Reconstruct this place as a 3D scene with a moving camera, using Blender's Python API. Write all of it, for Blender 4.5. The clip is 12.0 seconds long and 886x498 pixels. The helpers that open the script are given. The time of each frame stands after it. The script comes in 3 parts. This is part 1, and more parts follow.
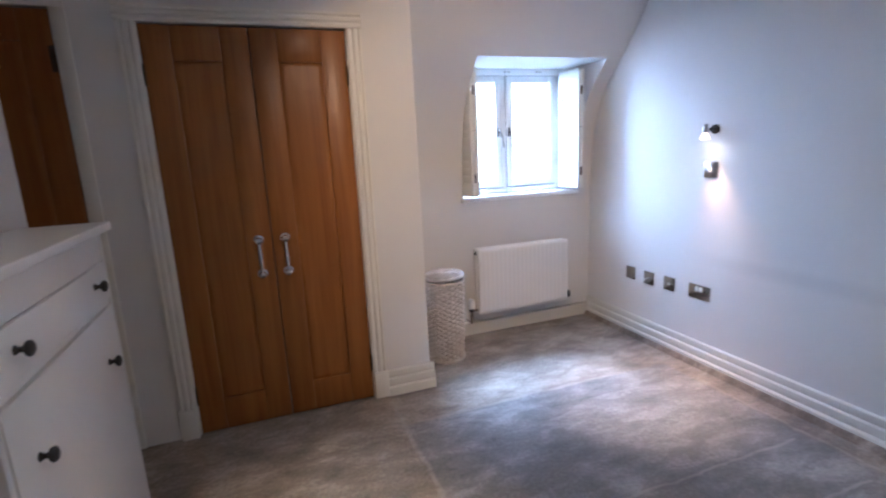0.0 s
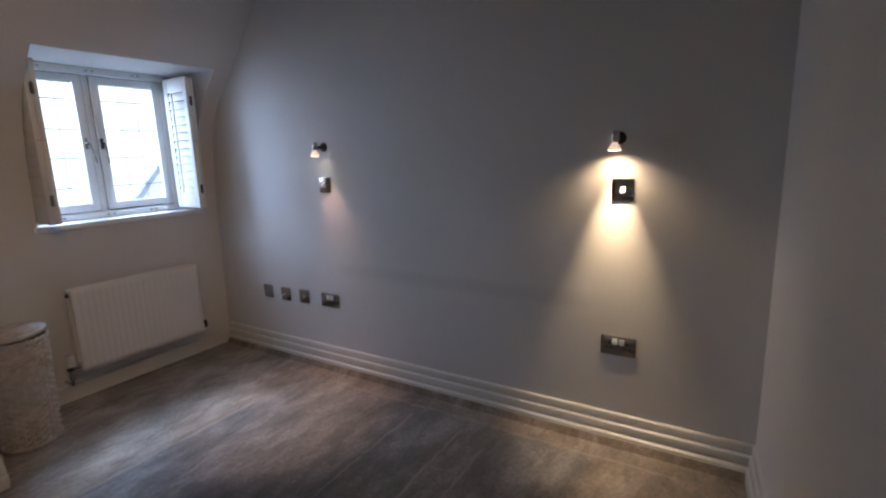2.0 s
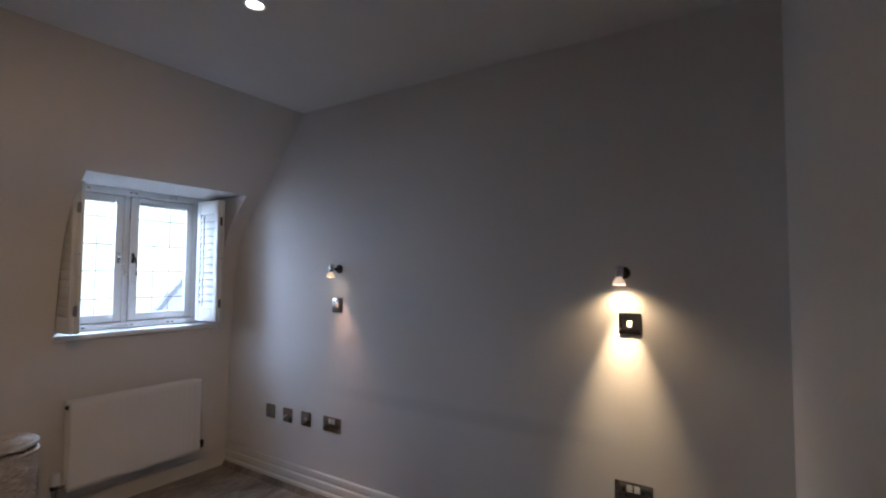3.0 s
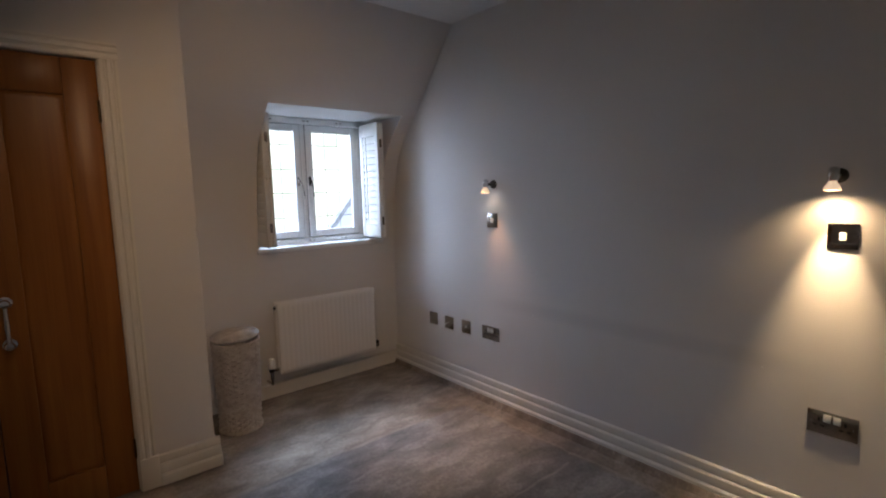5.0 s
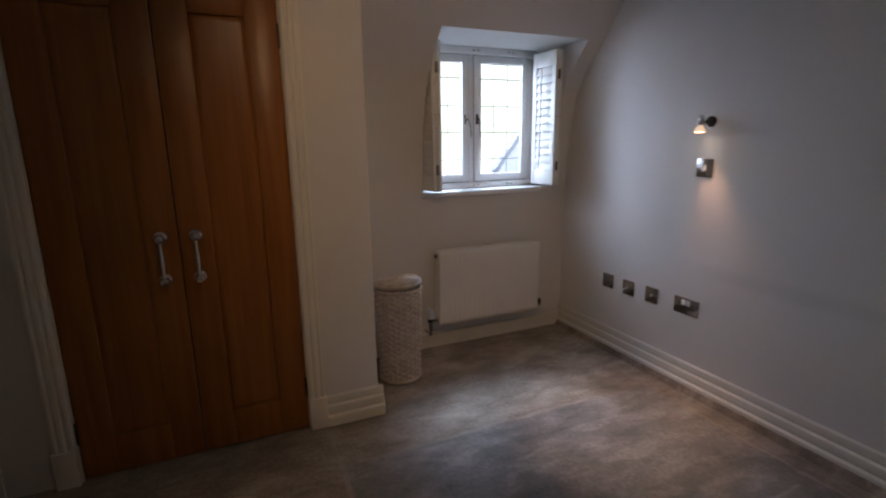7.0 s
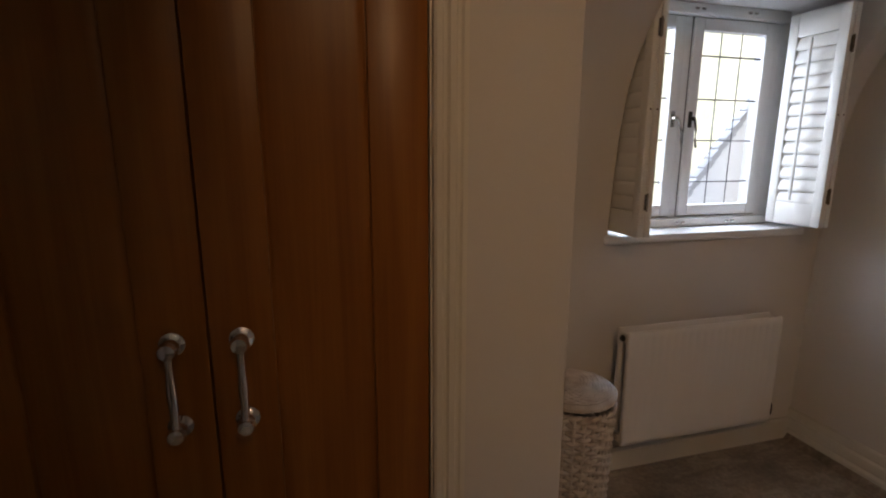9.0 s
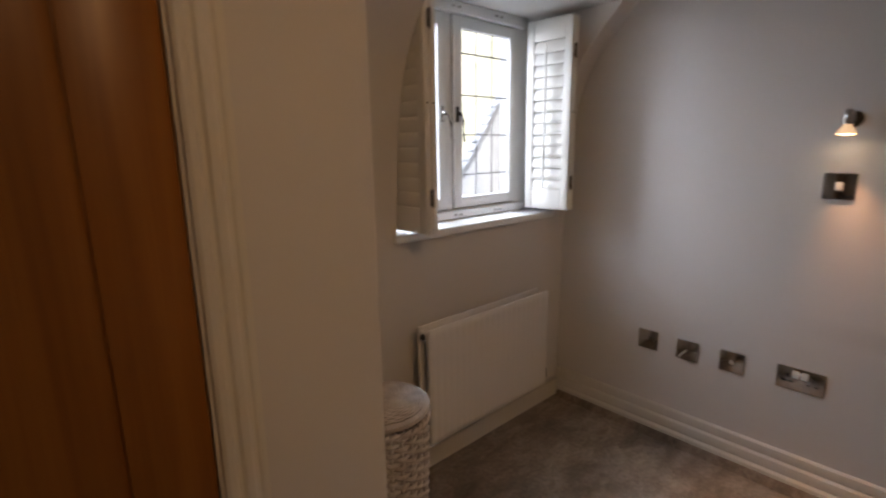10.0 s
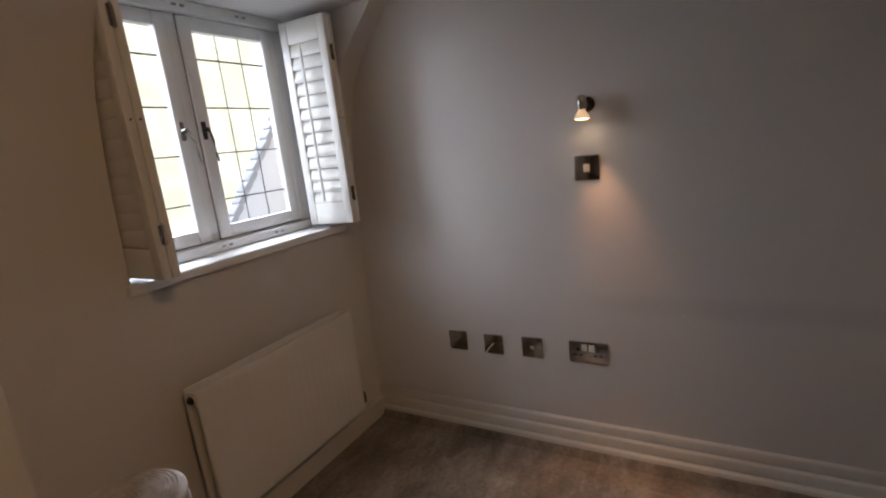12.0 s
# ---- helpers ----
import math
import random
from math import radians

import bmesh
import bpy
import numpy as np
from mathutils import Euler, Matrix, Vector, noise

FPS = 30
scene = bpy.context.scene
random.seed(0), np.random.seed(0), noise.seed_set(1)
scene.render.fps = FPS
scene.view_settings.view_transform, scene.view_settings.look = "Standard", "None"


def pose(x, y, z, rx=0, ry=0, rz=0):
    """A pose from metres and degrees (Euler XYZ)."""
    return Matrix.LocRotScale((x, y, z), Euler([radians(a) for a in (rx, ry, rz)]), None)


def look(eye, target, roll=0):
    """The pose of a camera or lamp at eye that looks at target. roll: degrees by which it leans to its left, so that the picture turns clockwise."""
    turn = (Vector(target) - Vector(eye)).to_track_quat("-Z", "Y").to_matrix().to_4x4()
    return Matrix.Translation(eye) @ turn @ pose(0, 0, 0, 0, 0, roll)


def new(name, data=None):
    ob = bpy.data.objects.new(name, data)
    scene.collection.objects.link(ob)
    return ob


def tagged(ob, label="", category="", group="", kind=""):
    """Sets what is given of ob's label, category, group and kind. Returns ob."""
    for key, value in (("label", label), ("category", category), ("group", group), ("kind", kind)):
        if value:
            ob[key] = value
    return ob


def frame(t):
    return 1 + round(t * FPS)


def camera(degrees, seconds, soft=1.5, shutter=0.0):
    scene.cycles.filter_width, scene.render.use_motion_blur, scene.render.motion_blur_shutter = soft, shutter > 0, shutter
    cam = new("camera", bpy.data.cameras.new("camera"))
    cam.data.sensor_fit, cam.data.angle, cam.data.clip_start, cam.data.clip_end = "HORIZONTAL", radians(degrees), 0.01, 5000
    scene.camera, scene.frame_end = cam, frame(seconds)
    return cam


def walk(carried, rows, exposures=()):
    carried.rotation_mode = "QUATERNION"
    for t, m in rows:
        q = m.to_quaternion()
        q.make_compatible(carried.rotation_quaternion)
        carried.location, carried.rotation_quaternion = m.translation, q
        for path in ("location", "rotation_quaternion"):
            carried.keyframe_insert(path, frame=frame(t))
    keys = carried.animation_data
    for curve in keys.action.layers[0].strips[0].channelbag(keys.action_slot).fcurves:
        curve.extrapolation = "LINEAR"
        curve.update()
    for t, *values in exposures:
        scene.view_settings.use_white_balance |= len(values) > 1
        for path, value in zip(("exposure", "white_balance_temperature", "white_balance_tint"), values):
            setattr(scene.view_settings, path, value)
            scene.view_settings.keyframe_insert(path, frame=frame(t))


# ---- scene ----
cam = camera(84.6, 12.0, soft=2.0, shutter=0.3)
PATH = [
    (0, (0.893, 0.829, 1.32), (1.56, 2.671, 0.918), -2.8),
    (0.5, (0.924, 0.797, 1.34), (1.912, 2.495, 0.965), -0.8),
    (1, (1.028, 0.709, 1.304), (2.286, 2.224, 0.956), -1.0),
    (1.5, (1.094, 0.735, 1.293), (2.462, 2.141, 0.904), -0.7),
    (2, (1.11, 0.771, 1.3), (2.784, 1.795, 0.914), -1.8),
    (2.5, (1.155, 0.734, 1.334), (2.904, 1.686, 1.148), -2.1),
    (2.7, (1.133, 0.715, 1.325), (2.867, 1.71, 1.34), -1.3),
    (4.3, (1.078, 0.793, 1.401), (2.497, 2.203, 1.39), -1.5),
    (4.5, (1.08, 0.798, 1.377), (2.438, 2.263, 1.278), -1.5),
    (5, (1.085, 0.789, 1.319), (2.361, 2.312, 1.085), -1.5),
    (5.5, (1.108, 0.764, 1.295), (2.378, 2.277, 0.979), -1.7),
    (6, (1.133, 0.794, 1.281), (2.376, 2.315, 0.904), -0.6),
    (6.5, (1.125, 0.942, 1.281), (2.09, 2.638, 0.843), -0.2),
    (7, (1.098, 1.194, 1.275), (1.887, 2.982, 0.848), -0.8),
    (7.5, (1.16, 1.437, 1.265), (1.682, 3.321, 0.842), -0.4),
    (7.7, (1.158, 1.567, 1.27), (1.572, 3.482, 0.87), -0.5),
    (9.3, (1.106, 2.455, 1.302), (1.709, 4.32, 0.907), 0.7),
    (9.5, (1.133, 2.504, 1.318), (1.928, 4.288, 0.889), 2.0),
    (10, (1.147, 2.522, 1.29), (2.46, 3.973, 0.876), -0.9),
    (10.5, (1.219, 2.453, 1.294), (2.752, 3.682, 0.921), -2.7),
    (11, (1.343, 2.399, 1.27), (2.988, 3.46, 0.858), -1.6),
    (11.5, (1.434, 2.41, 1.281), (3.085, 3.46, 0.866), -1.2),
    (12, (1.439, 2.435, 1.275), (3.131, 3.416, 0.858), -6.5),
]
EXPOSURES = [(0.0, 1.80, 4800, 9), (0.5, 1.25, 4700, 9), (1.0, 0.82, 4900, 9), (1.5, 0.38, 5200, 9), (2.0, 0.18, 5400, 9), (2.7, 0.12, 5500, 9), (4.3, 0.08, 5650, 9), (5.5, 0.12, 6000, 10), (7.0, -0.02, 6000, 11), (7.5, 0.02, 6350, 12), (9.5, -0.25, 6950, 12), (10.0, 0.0, 7200, 13), (10.5, -0.15, 7600, 14), (12.0, -0.3, 7150, 13)]
walk(cam, [(t, look(eye, target, roll)) for t, eye, target, roll in PATH], EXPOSURES)
# lamps, in watts; OUT is the strength of the tree backdrop's glow
DAY, DAY_TOP, SPOT1, SPOT2, OUT = 74.0, 320.0, 1.45, 8.8, 2.0
# the last pair feeds an unseen fill lamp
DOWN1, BEAM1, DOWN2, BEAM2, FILL_GLOW, FILL_BEAM = 1.0, 88.0, 1.0, 46.0, 3.0, 38.0


# ---- world and light ----
world = bpy.data.worlds.new("sky")
scene.world = world
world.use_nodes = True
wn = world.node_tree
sky = wn.nodes.new("ShaderNodeTexSky")
sky.sky_type, sky.sun_disc = "NISHITA", False
sky.sun_elevation, sky.sun_rotation = radians(42), radians(150)
bg = wn.nodes["Background"]
bg.inputs["Strength"].default_value = 0.12
wn.links.new(sky.outputs[0], bg.inputs[0])


def lamp(name, kind, m, energy, colour, **settings):
    data = bpy.data.lights.new(name, kind)
    data.energy, data.color = energy, colour
    if kind == "AREA":
        data.shape, data.size, data.size_y = "RECTANGLE", settings["size"], settings["size_y"]
    elif kind == "SPOT":
        data.spot_size, data.spot_blend, data.shadow_soft_size = radians(settings["cone"]), settings["blend"], settings["soft"]
    elif kind == "SUN":
        data.angle = radians(settings["angle"])
    ob = new(name, data)
    ob.matrix_world = m
    return ob


lamp("sun", "SUN", look((0, 0, 10), (-4, 8, 4)), 1.2, (1.0, 0.95, 0.88), angle=12)
# the open sky's light on the window, from beside and above it
lamp("sky_light_side", "AREA", look((1.74, 5.05, 2.10), (2.66, 3.80, 1.22)), DAY, (0.68, 0.79, 1.0), size=1.0, size_y=1.6)
lamp("sky_light_top", "AREA", look((3.50, 5.66, 3.90), (2.56, 4.03, 1.40)), DAY_TOP, (0.66, 0.79, 1.0), size=1.3, size_y=0.5)

# ---- materials ----


def material(name, colour, rough=0.5, metal=0.0, dark=None, scale=6.0, fine=180.0, bump=0.15, mix=0.5, spec=0.5, stretch=(1, 1, 1), detail=6.0):
    """A node material: two colours mixed by broad noise, fine noise for relief and gloss."""
    mat = bpy.data.materials.new(name)
    mat.use_nodes = True
    n, l = mat.node_tree.nodes, mat.node_tree.links
    b = n["Principled BSDF"]
    b.inputs["Roughness"].default_value, b.inputs["Metallic"].default_value = rough, metal
    b.inputs["Specular IOR Level"].default_value = spec
    co = n.new("ShaderNodeTexCoord")
    mp = n.new("ShaderNodeMapping")
    mp.inputs["Scale"].default_value = stretch
    l.new(co.outputs["Object"], mp.inputs[0])
    broad = n.new("ShaderNodeTexNoise")
    broad.inputs["Scale"].default_value, broad.inputs["Detail"].default_value = scale, detail
    l.new(mp.outputs[0], broad.inputs[0])
    ramp = n.new("ShaderNodeValToRGB")
    ramp.color_ramp.elements[0].position, ramp.color_ramp.elements[1].position = 0.5 - mix / 2, 0.5 + mix / 2
    ramp.color_ramp.elements[0].color = (*(dark or [c * 0.94 for c in colour]), 1)
    ramp.color_ramp.elements[1].color = (*colour, 1)
    l.new(broad.outputs[0], ramp.inputs[0])
    l.new(ramp.outputs[0], b.inputs["Base Color"])
    grain = n.new("ShaderNodeTexNoise")
    grain.inputs["Scale"].default_value, grain.inputs["Detail"].default_value = fine, 3
    l.new(mp.outputs[0], grain.inputs[0])
    if bump:
        bp = n.new("ShaderNodeBump")
        bp.inputs["Strength"].default_value, bp.inputs["Distance"].default_value = bump, 0.002
        l.new(grain.outputs[0], bp.inputs["Height"])
        l.new(bp.outputs[0], b.inputs["Normal"])
    return mat


def glowing(name, colour, strength):
    mat = bpy.data.materials.new(name)
    mat.use_nodes = True
    b = mat.node_tree.nodes["Principled BSDF"]
    b.inputs["Base Color"].default_value = (*colour, 1)
    b.inputs["Emission Color"].default_value = (*colour, 1)
    b.inputs["Emission Strength"].default_value = strength
    return mat


def wall_paint():
    """Off-white emulsion with roller texture and faint scuffs."""
    mat = material("wall_paint", (0.74, 0.72, 0.70), 0.62, dark=(0.69, 0.67, 0.65), scale=1.3, fine=260, bump=0.12, mix=0.6, spec=0.3)
    return mat


def headboard_paint():
    """The same emulsion, with the rubbed grey streak that a headboard left on it."""
    mat = wall_paint()
    mat.name = "rubbed_wall_paint"
    n, l = mat.node_tree.nodes, mat.node_tree.links
    b = n["Principled BSDF"]
    under = b.inputs["Base Color"].links[0].from_socket
    co = n.new("ShaderNodeTexCoord")
    sep = n.new("ShaderNodeSeparateXYZ")
    l.new(co.outputs["Object"], sep.inputs[0])

    def band(socket, centre, half, soft):
        a = n.new("ShaderNodeMath"); a.operation = "SUBTRACT"; a.inputs[1].default_value = centre
        l.new(socket, a.inputs[0])
        c = n.new("ShaderNodeMath"); c.operation = "ABSOLUTE"
        l.new(a.outputs[0], c.inputs[0])
        r = n.new("ShaderNodeMapRange"); r.interpolation_type = "SMOOTHSTEP"
        r.inputs[1].default_value, r.inputs[2].default_value, r.inputs[3].default_value, r.inputs[4].default_value = half, half + soft, 1, 0
        l.new(c.outputs[0], r.inputs[0])
        return r.outputs[0]
    z = band(sep.outputs[2], 0.64, 0.008, 0.05)
    y = band(sep.outputs[1], 2.05, 0.6, 0.35)
    m = n.new("ShaderNodeMath"); m.operation = "MULTIPLY"
    l.new(z, m.inputs[0]); l.new(y, m.inputs[1])
    no = n.new("ShaderNodeTexNoise"); no.inputs["Scale"].default_value, no.inputs["Detail"].default_value = 4, 6
    m2 = n.new("ShaderNodeMath"); m2.operation = "MULTIPLY"
    l.new(m.outputs[0], m2.inputs[0]); l.new(no.outputs[0], m2.inputs[1])
    m3 = n.new("ShaderNodeMath"); m3.operation = "MULTIPLY"; m3.inputs[1].default_value = 0.45
    l.new(m2.outputs[0], m3.inputs[0])
    mx = n.new("ShaderNodeMix"); mx.data_type = "RGBA"
    l.new(m3.outputs[0], mx.inputs[0]); l.new(under, mx.inputs[6]); mx.inputs[7].default_value = (0.45, 0.44, 0.44, 1)
    l.new(mx.outputs[2], b.inputs["Base Color"])
    return mat


def carpet():
    """Cut-pile carpet, grey-brown, with brushed lighter and darker strokes."""
    mat = bpy.data.materials.new("carpet")
    mat.use_nodes = True
    n, l = mat.node_tree.nodes, mat.node_tree.links
    b = n["Principled BSDF"]
    b.inputs["Roughness"].default_value = 0.95
    b.inputs["Specular IOR Level"].default_value = 0.1
    b.inputs["Sheen Weight"].default_value = 0.25
    b.inputs["Sheen Roughness"].default_value = 0.5
    co = n.new("ShaderNodeTexCoord")

    def tex(scale, detail, rot, stretch):
        mp = n.new("ShaderNodeMapping")
        mp.inputs["Rotation"].default_value = (0, 0, radians(rot))
        mp.inputs["Scale"].default_value = stretch
        l.new(co.outputs["Object"], mp.inputs[0])
        t = n.new("ShaderNodeTexNoise")
        t.inputs["Scale"].default_value, t.inputs["Detail"].default_value, t.inputs["Distortion"].default_value = scale, detail, 0.6
        l.new(mp.outputs[0], t.inputs[0])
        return t.outputs[0]
    broad = tex(3.4, 7, 20, (1, 1, 1))
    stroke = tex(5.2, 7, -28, (0.8, 1.5, 1))
    stroke2 = tex(10.0, 7, 52, (0.7, 1.6, 1))
    fine = tex(420, 2, 0, (1, 1, 1))
    tuft = tex(60, 4, 0, (1, 1, 1))
    # patches where the pile has been brushed one way or the other
    vm = n.new("ShaderNodeMapping")
    vm.inputs["Rotation"].default_value, vm.inputs["Scale"].default_value = (0, 0, radians(-3)), (0.8, 2.6, 1)
    l.new(co.outputs["Object"], vm.inputs[0])
    wob = n.new("ShaderNodeTexNoise")
    wob.inputs["Scale"].default_value = 7
    l.new(vm.outputs[0], wob.inputs[0])
    wm = n.new("ShaderNodeMix"); wm.data_type = "RGBA"; wm.inputs[0].default_value = 0.13
    l.new(vm.outputs[0], wm.inputs[6]); l.new(wob.outputs["Color"], wm.inputs[7])
    vo = n.new("ShaderNodeTexVoronoi")
    vo.feature = "F1"
    vo.inputs["Scale"].default_value = 1.7
    l.new(wm.outputs[2], vo.inputs[0])
    sv = n.new("ShaderNodeSeparateColor")
    l.new(vo.outputs["Color"], sv.inputs[0])

    def add(a, c, w):
        m = n.new("ShaderNodeMath"); m.operation = "MULTIPLY_ADD"; m.inputs[1].default_value = w
        l.new(c, m.inputs[0])
        if a is None:
            m.inputs[2].default_value = 0
        else:
            l.new(a, m.inputs[2])
        return m.outputs[0]
    s = add(add(add(add(add(add(None, broad, 0.30), stroke, 0.26), stroke2, 0.22), tuft, 0.21), fine, 0.14), sv.outputs[0], 0.06)

    def pile(low, mid, high):
        ramp = n.new("ShaderNodeValToRGB")
        e = ramp.color_ramp.elements
        e[0].position, e[0].color = 0.46, (*low, 1)
        e[1].position, e[1].color = 0.76, (*high, 1)
        e.new(0.595).color = (*mid, 1)
        l.new(s, ramp.inputs[0])
        return ramp.outputs[0]

    # the fresher, greyer pile where a bed stood, inside the browner trodden floor
    wv = n.new("ShaderNodeTexNoise")
    wv.inputs["Scale"].default_value, wv.inputs["Detail"].default_value = 9, 4
    l.new(co.outputs["Object"], wv.inputs[0])
    wmix = n.new("ShaderNodeMix"); wmix.data_type = "RGBA"; wmix.blend_type = "LINEAR_LIGHT"; wmix.inputs[0].default_value = 0.022
    wmix.clamp_result = False
    l.new(co.outputs["Object"], wmix.inputs[6]); l.new(wv.outputs["Color"], wmix.inputs[7])
    place = n.new("ShaderNodeSeparateXYZ")
    l.new(wmix.outputs[2], place.inputs[0])

    def span(axis, a, c, soft):
        """1 between a and c, falling to 0 over soft."""
        r = [n.new("ShaderNodeMapRange") for _ in (0, 1)]
        for k, (v0, v1) in enumerate(((a - soft, a), (c + soft, c))):
            r[k].interpolation_type = "SMOOTHSTEP"
            r[k].inputs[1].default_value, r[k].inputs[2].default_value = v0, v1
            l.new(place.outputs[axis], r[k].inputs[0])
        return times(r[0].outputs[0], r[1].outputs[0])

    def times(a, c):
        m = n.new("ShaderNodeMath"); m.operation = "MULTIPLY"
        l.new(a, m.inputs[0])
        if isinstance(c, float):
            m.inputs[1].default_value = c
        else:
            l.new(c, m.inputs[1])
        return m.outputs[0]

    def blend(f, a, c):
        m = n.new("ShaderNodeMix"); m.data_type = "RGBA"
        l.new(f, m.inputs[0]); l.new(a, m.inputs[6])
        if isinstance(c, tuple):
            m.inputs[7].default_value = c
        else:
            l.new(c, m.inputs[7])
        return m.outputs[2]
    worn = pile((0.128, 0.104, 0.086), (0.243, 0.202, 0.168), (0.48, 0.41, 0.345))
    fresh = pile((0.118, 0.109, 0.108), (0.212, 0.197, 0.193), (0.42, 0.388, 0.37))
    colour = blend(span(0, 1.44, 3.00, 0.05), worn, blend(span(1, 1.25, 2.92, 0.04), worn, fresh))
    # pale pressed lines that the bed's slats and a dust edge left
    for x0, x1, y0, y1, a in ((1.75, 2.95, 2.110, 2.114, 0.40), (2.25, 2.95, 1.816, 1.820, 0.45), (2.3, 2.85, 1.665, 1.668, 0.40), (1.41, 1.42, 2.3, 3.2, 0.30), (3.040, 3.043, 0.9, 2.7, 0.30), (1.5, 2.65, 2.945, 2.96, 0.35)):
        f = times(times(span(0, x0, x1, 0.012), span(1, y0, y1, 0.009)), times(stroke2, a * 1.8))
        colour = blend(f, colour, (0.46, 0.41, 0.37, 1))
    l.new(colour, b.inputs["Base Color"])
    bp = n.new("ShaderNodeBump")
    bp.inputs["Strength"].default_value, bp.inputs["Distance"].default_value = 0.7, 0.006
    l.new(s, bp.inputs["Height"])
    l.new(bp.outputs[0], b.inputs["Normal"])
    return mat


def oak(name, colour, dark, rough=0.38):
    """Varnished oak veneer, grain along z."""
    mat = bpy.data.materials.new(name)
    mat.use_nodes = True
    n, l = mat.node_tree.nodes, mat.node_tree.links
    b = n["Principled BSDF"]
    b.inputs["Roughness"].default_value = rough
    b.inputs["Specular IOR Level"].default_value = 0.4
    co = n.new("ShaderNodeTexCoord")
    info = n.new("ShaderNodeObjectInfo")
    sh = n.new("ShaderNodeVectorMath"); sh.operation = "ADD"
    l.new(co.outputs["Object"], sh.inputs[0]); l.new(info.outputs["Random"], sh.inputs[1])
    mp = n.new("ShaderNodeMapping")
    mp.inputs["Scale"].default_value = (14, 14, 0.7)
    l.new(sh.outputs[0], mp.inputs[0])
    a = n.new("ShaderNodeTexNoise")
    a.inputs["Scale"].default_value, a.inputs["Detail"].default_value, a.inputs["Distortion"].default_value = 1.6, 5, 0.8
    l.new(mp.outputs[0], a.inputs[0])
    mp2 = n.new("ShaderNodeMapping")
    mp2.inputs["Scale"].default_value = (160, 160, 3.0)
    l.new(sh.outputs[0], mp2.inputs[0])
    f = n.new("ShaderNodeTexNoise")
    f.inputs["Scale"].default_value, f.inputs["Detail"].default_value = 1.5, 4
    l.new(mp2.outputs[0], f.inputs[0])
    m = n.new("ShaderNodeMath"); m.operation = "MULTIPLY_ADD"; m.inputs[1].default_value = 0.35
    l.new(f.outputs[0], m.inputs[0]); l.new(a.outputs[0], m.inputs[2])
    ramp = n.new("ShaderNodeValToRGB")
    ramp.color_ramp.elements[0].position, ramp.color_ramp.elements[0].color = 0.45, (*dark, 1)
    ramp.color_ramp.elements[1].position, ramp.color_ramp.elements[1].color = 0.9, (*colour, 1)
    l.new(m.outputs[0], ramp.inputs[0])
    l.new(ramp.outputs[0], b.inputs["Base Color"])
    bp = n.new("ShaderNodeBump")
    bp.inputs["Strength"].default_value, bp.inputs["Distance"].default_value = 0.12, 0.001
    l.new(f.outputs[0], bp.inputs["Height"])
    l.new(bp.outputs[0], b.inputs["Normal"])
    return mat


def clear_glass():
    mat = bpy.data.materials.new("window_glass")
    mat.use_nodes = True
    b = mat.node_tree.nodes["Principled BSDF"]
    b.inputs["Transmission Weight"].default_value = 1
    b.inputs["Roughness"].default_value = 0.0
    b.inputs["IOR"].default_value = 1.45
    return mat


PAINT, RUBBED = wall_paint(), headboard_paint()
CEIL = material("ceiling_paint", (0.76, 0.75, 0.73), 0.8, scale=2, fine=200, bump=0.08, spec=0.2)
TRIM = material("trim_gloss", (0.79, 0.765, 0.71), 0.35, dark=(0.74, 0.71, 0.65), scale=5, fine=90, bump=0.05)
CARPET = carpet()
SKIRTING = material("skirting_eggshell", (0.70, 0.68, 0.635), 0.4, dark=(0.65, 0.63, 0.58), scale=5, fine=90, bump=0.05)
OAK = oak("oak_veneer", (0.325, 0.128, 0.027), (0.225, 0.079, 0.0145), 0.36)
WHITE = material("white_frame_paint", (0.87, 0.87, 0.86), 0.35, scale=5, fine=90, bump=0.04)
SHUT = material("shutter_paint", (0.83, 0.82, 0.77), 0.4, scale=5, fine=90, bump=0.05)
SILL = material("sill_paint", (0.86, 0.86, 0.85), 0.3, scale=5, fine=90, bump=0.04)
ENAMEL = material("radiator_enamel", (0.80, 0.78, 0.75), 0.32, scale=3, fine=120, bump=0.02)
CHROME = material("polished_chrome", (0.78, 0.78, 0.80), 0.12, 1.0, fine=60, bump=0.01)
STEEL = material("polished_steel", (0.50, 0.475, 0.45), 0.14, 1.0, scale=30, fine=300, bump=0.01)
DARKMETAL = material("dark_metal", (0.05, 0.045, 0.04), 0.4, 0.8, fine=120, bump=0.05)
HINGE = material("aged_hinge_metal", (0.12, 0.09, 0.06), 0.4, 0.9, fine=120, bump=0.05)
PLASTIC = material("white_plastic", (0.80, 0.80, 0.78), 0.4, fine=90, bump=0.02)
BLACK = material("black_plastic", (0.02, 0.02, 0.02), 0.4, fine=90, bump=0.02)
LEAD = material("lead_came", (0.06, 0.06, 0.065), 0.5, 0.6, fine=120, bump=0.05)
WICKER = material("painted_wicker", (0.70, 0.65, 0.60), 0.6, dark=(0.44, 0.38, 0.34), scale=25, fine=200, bump=0.4)
LACQUER = material("white_lacquer", (0.80, 0.79, 0.76), 0.28, scale=4, fine=120, bump=0.03)
GLASS = clear_glass()
BULB = glowing("halogen_glow", (1.0, 0.80, 0.52), 14)
DICHROIC = glowing("lit_glass_reflector", (1.0, 0.68, 0.42), 0.7)
DIFF = glowing("downlight_glow", (1.0, 0.88, 0.72), 12)
GASKET = material("grey_gasket", (0.16, 0.16, 0.16), 0.7, fine=90, bump=0.05)
RUBBER = material("brown_rubber", (0.10, 0.08, 0.07), 0.7, fine=90, bump=0.05)
DARK = material("unlit_cupboard", (0.10, 0.09, 0.08), 0.9, fine=50)

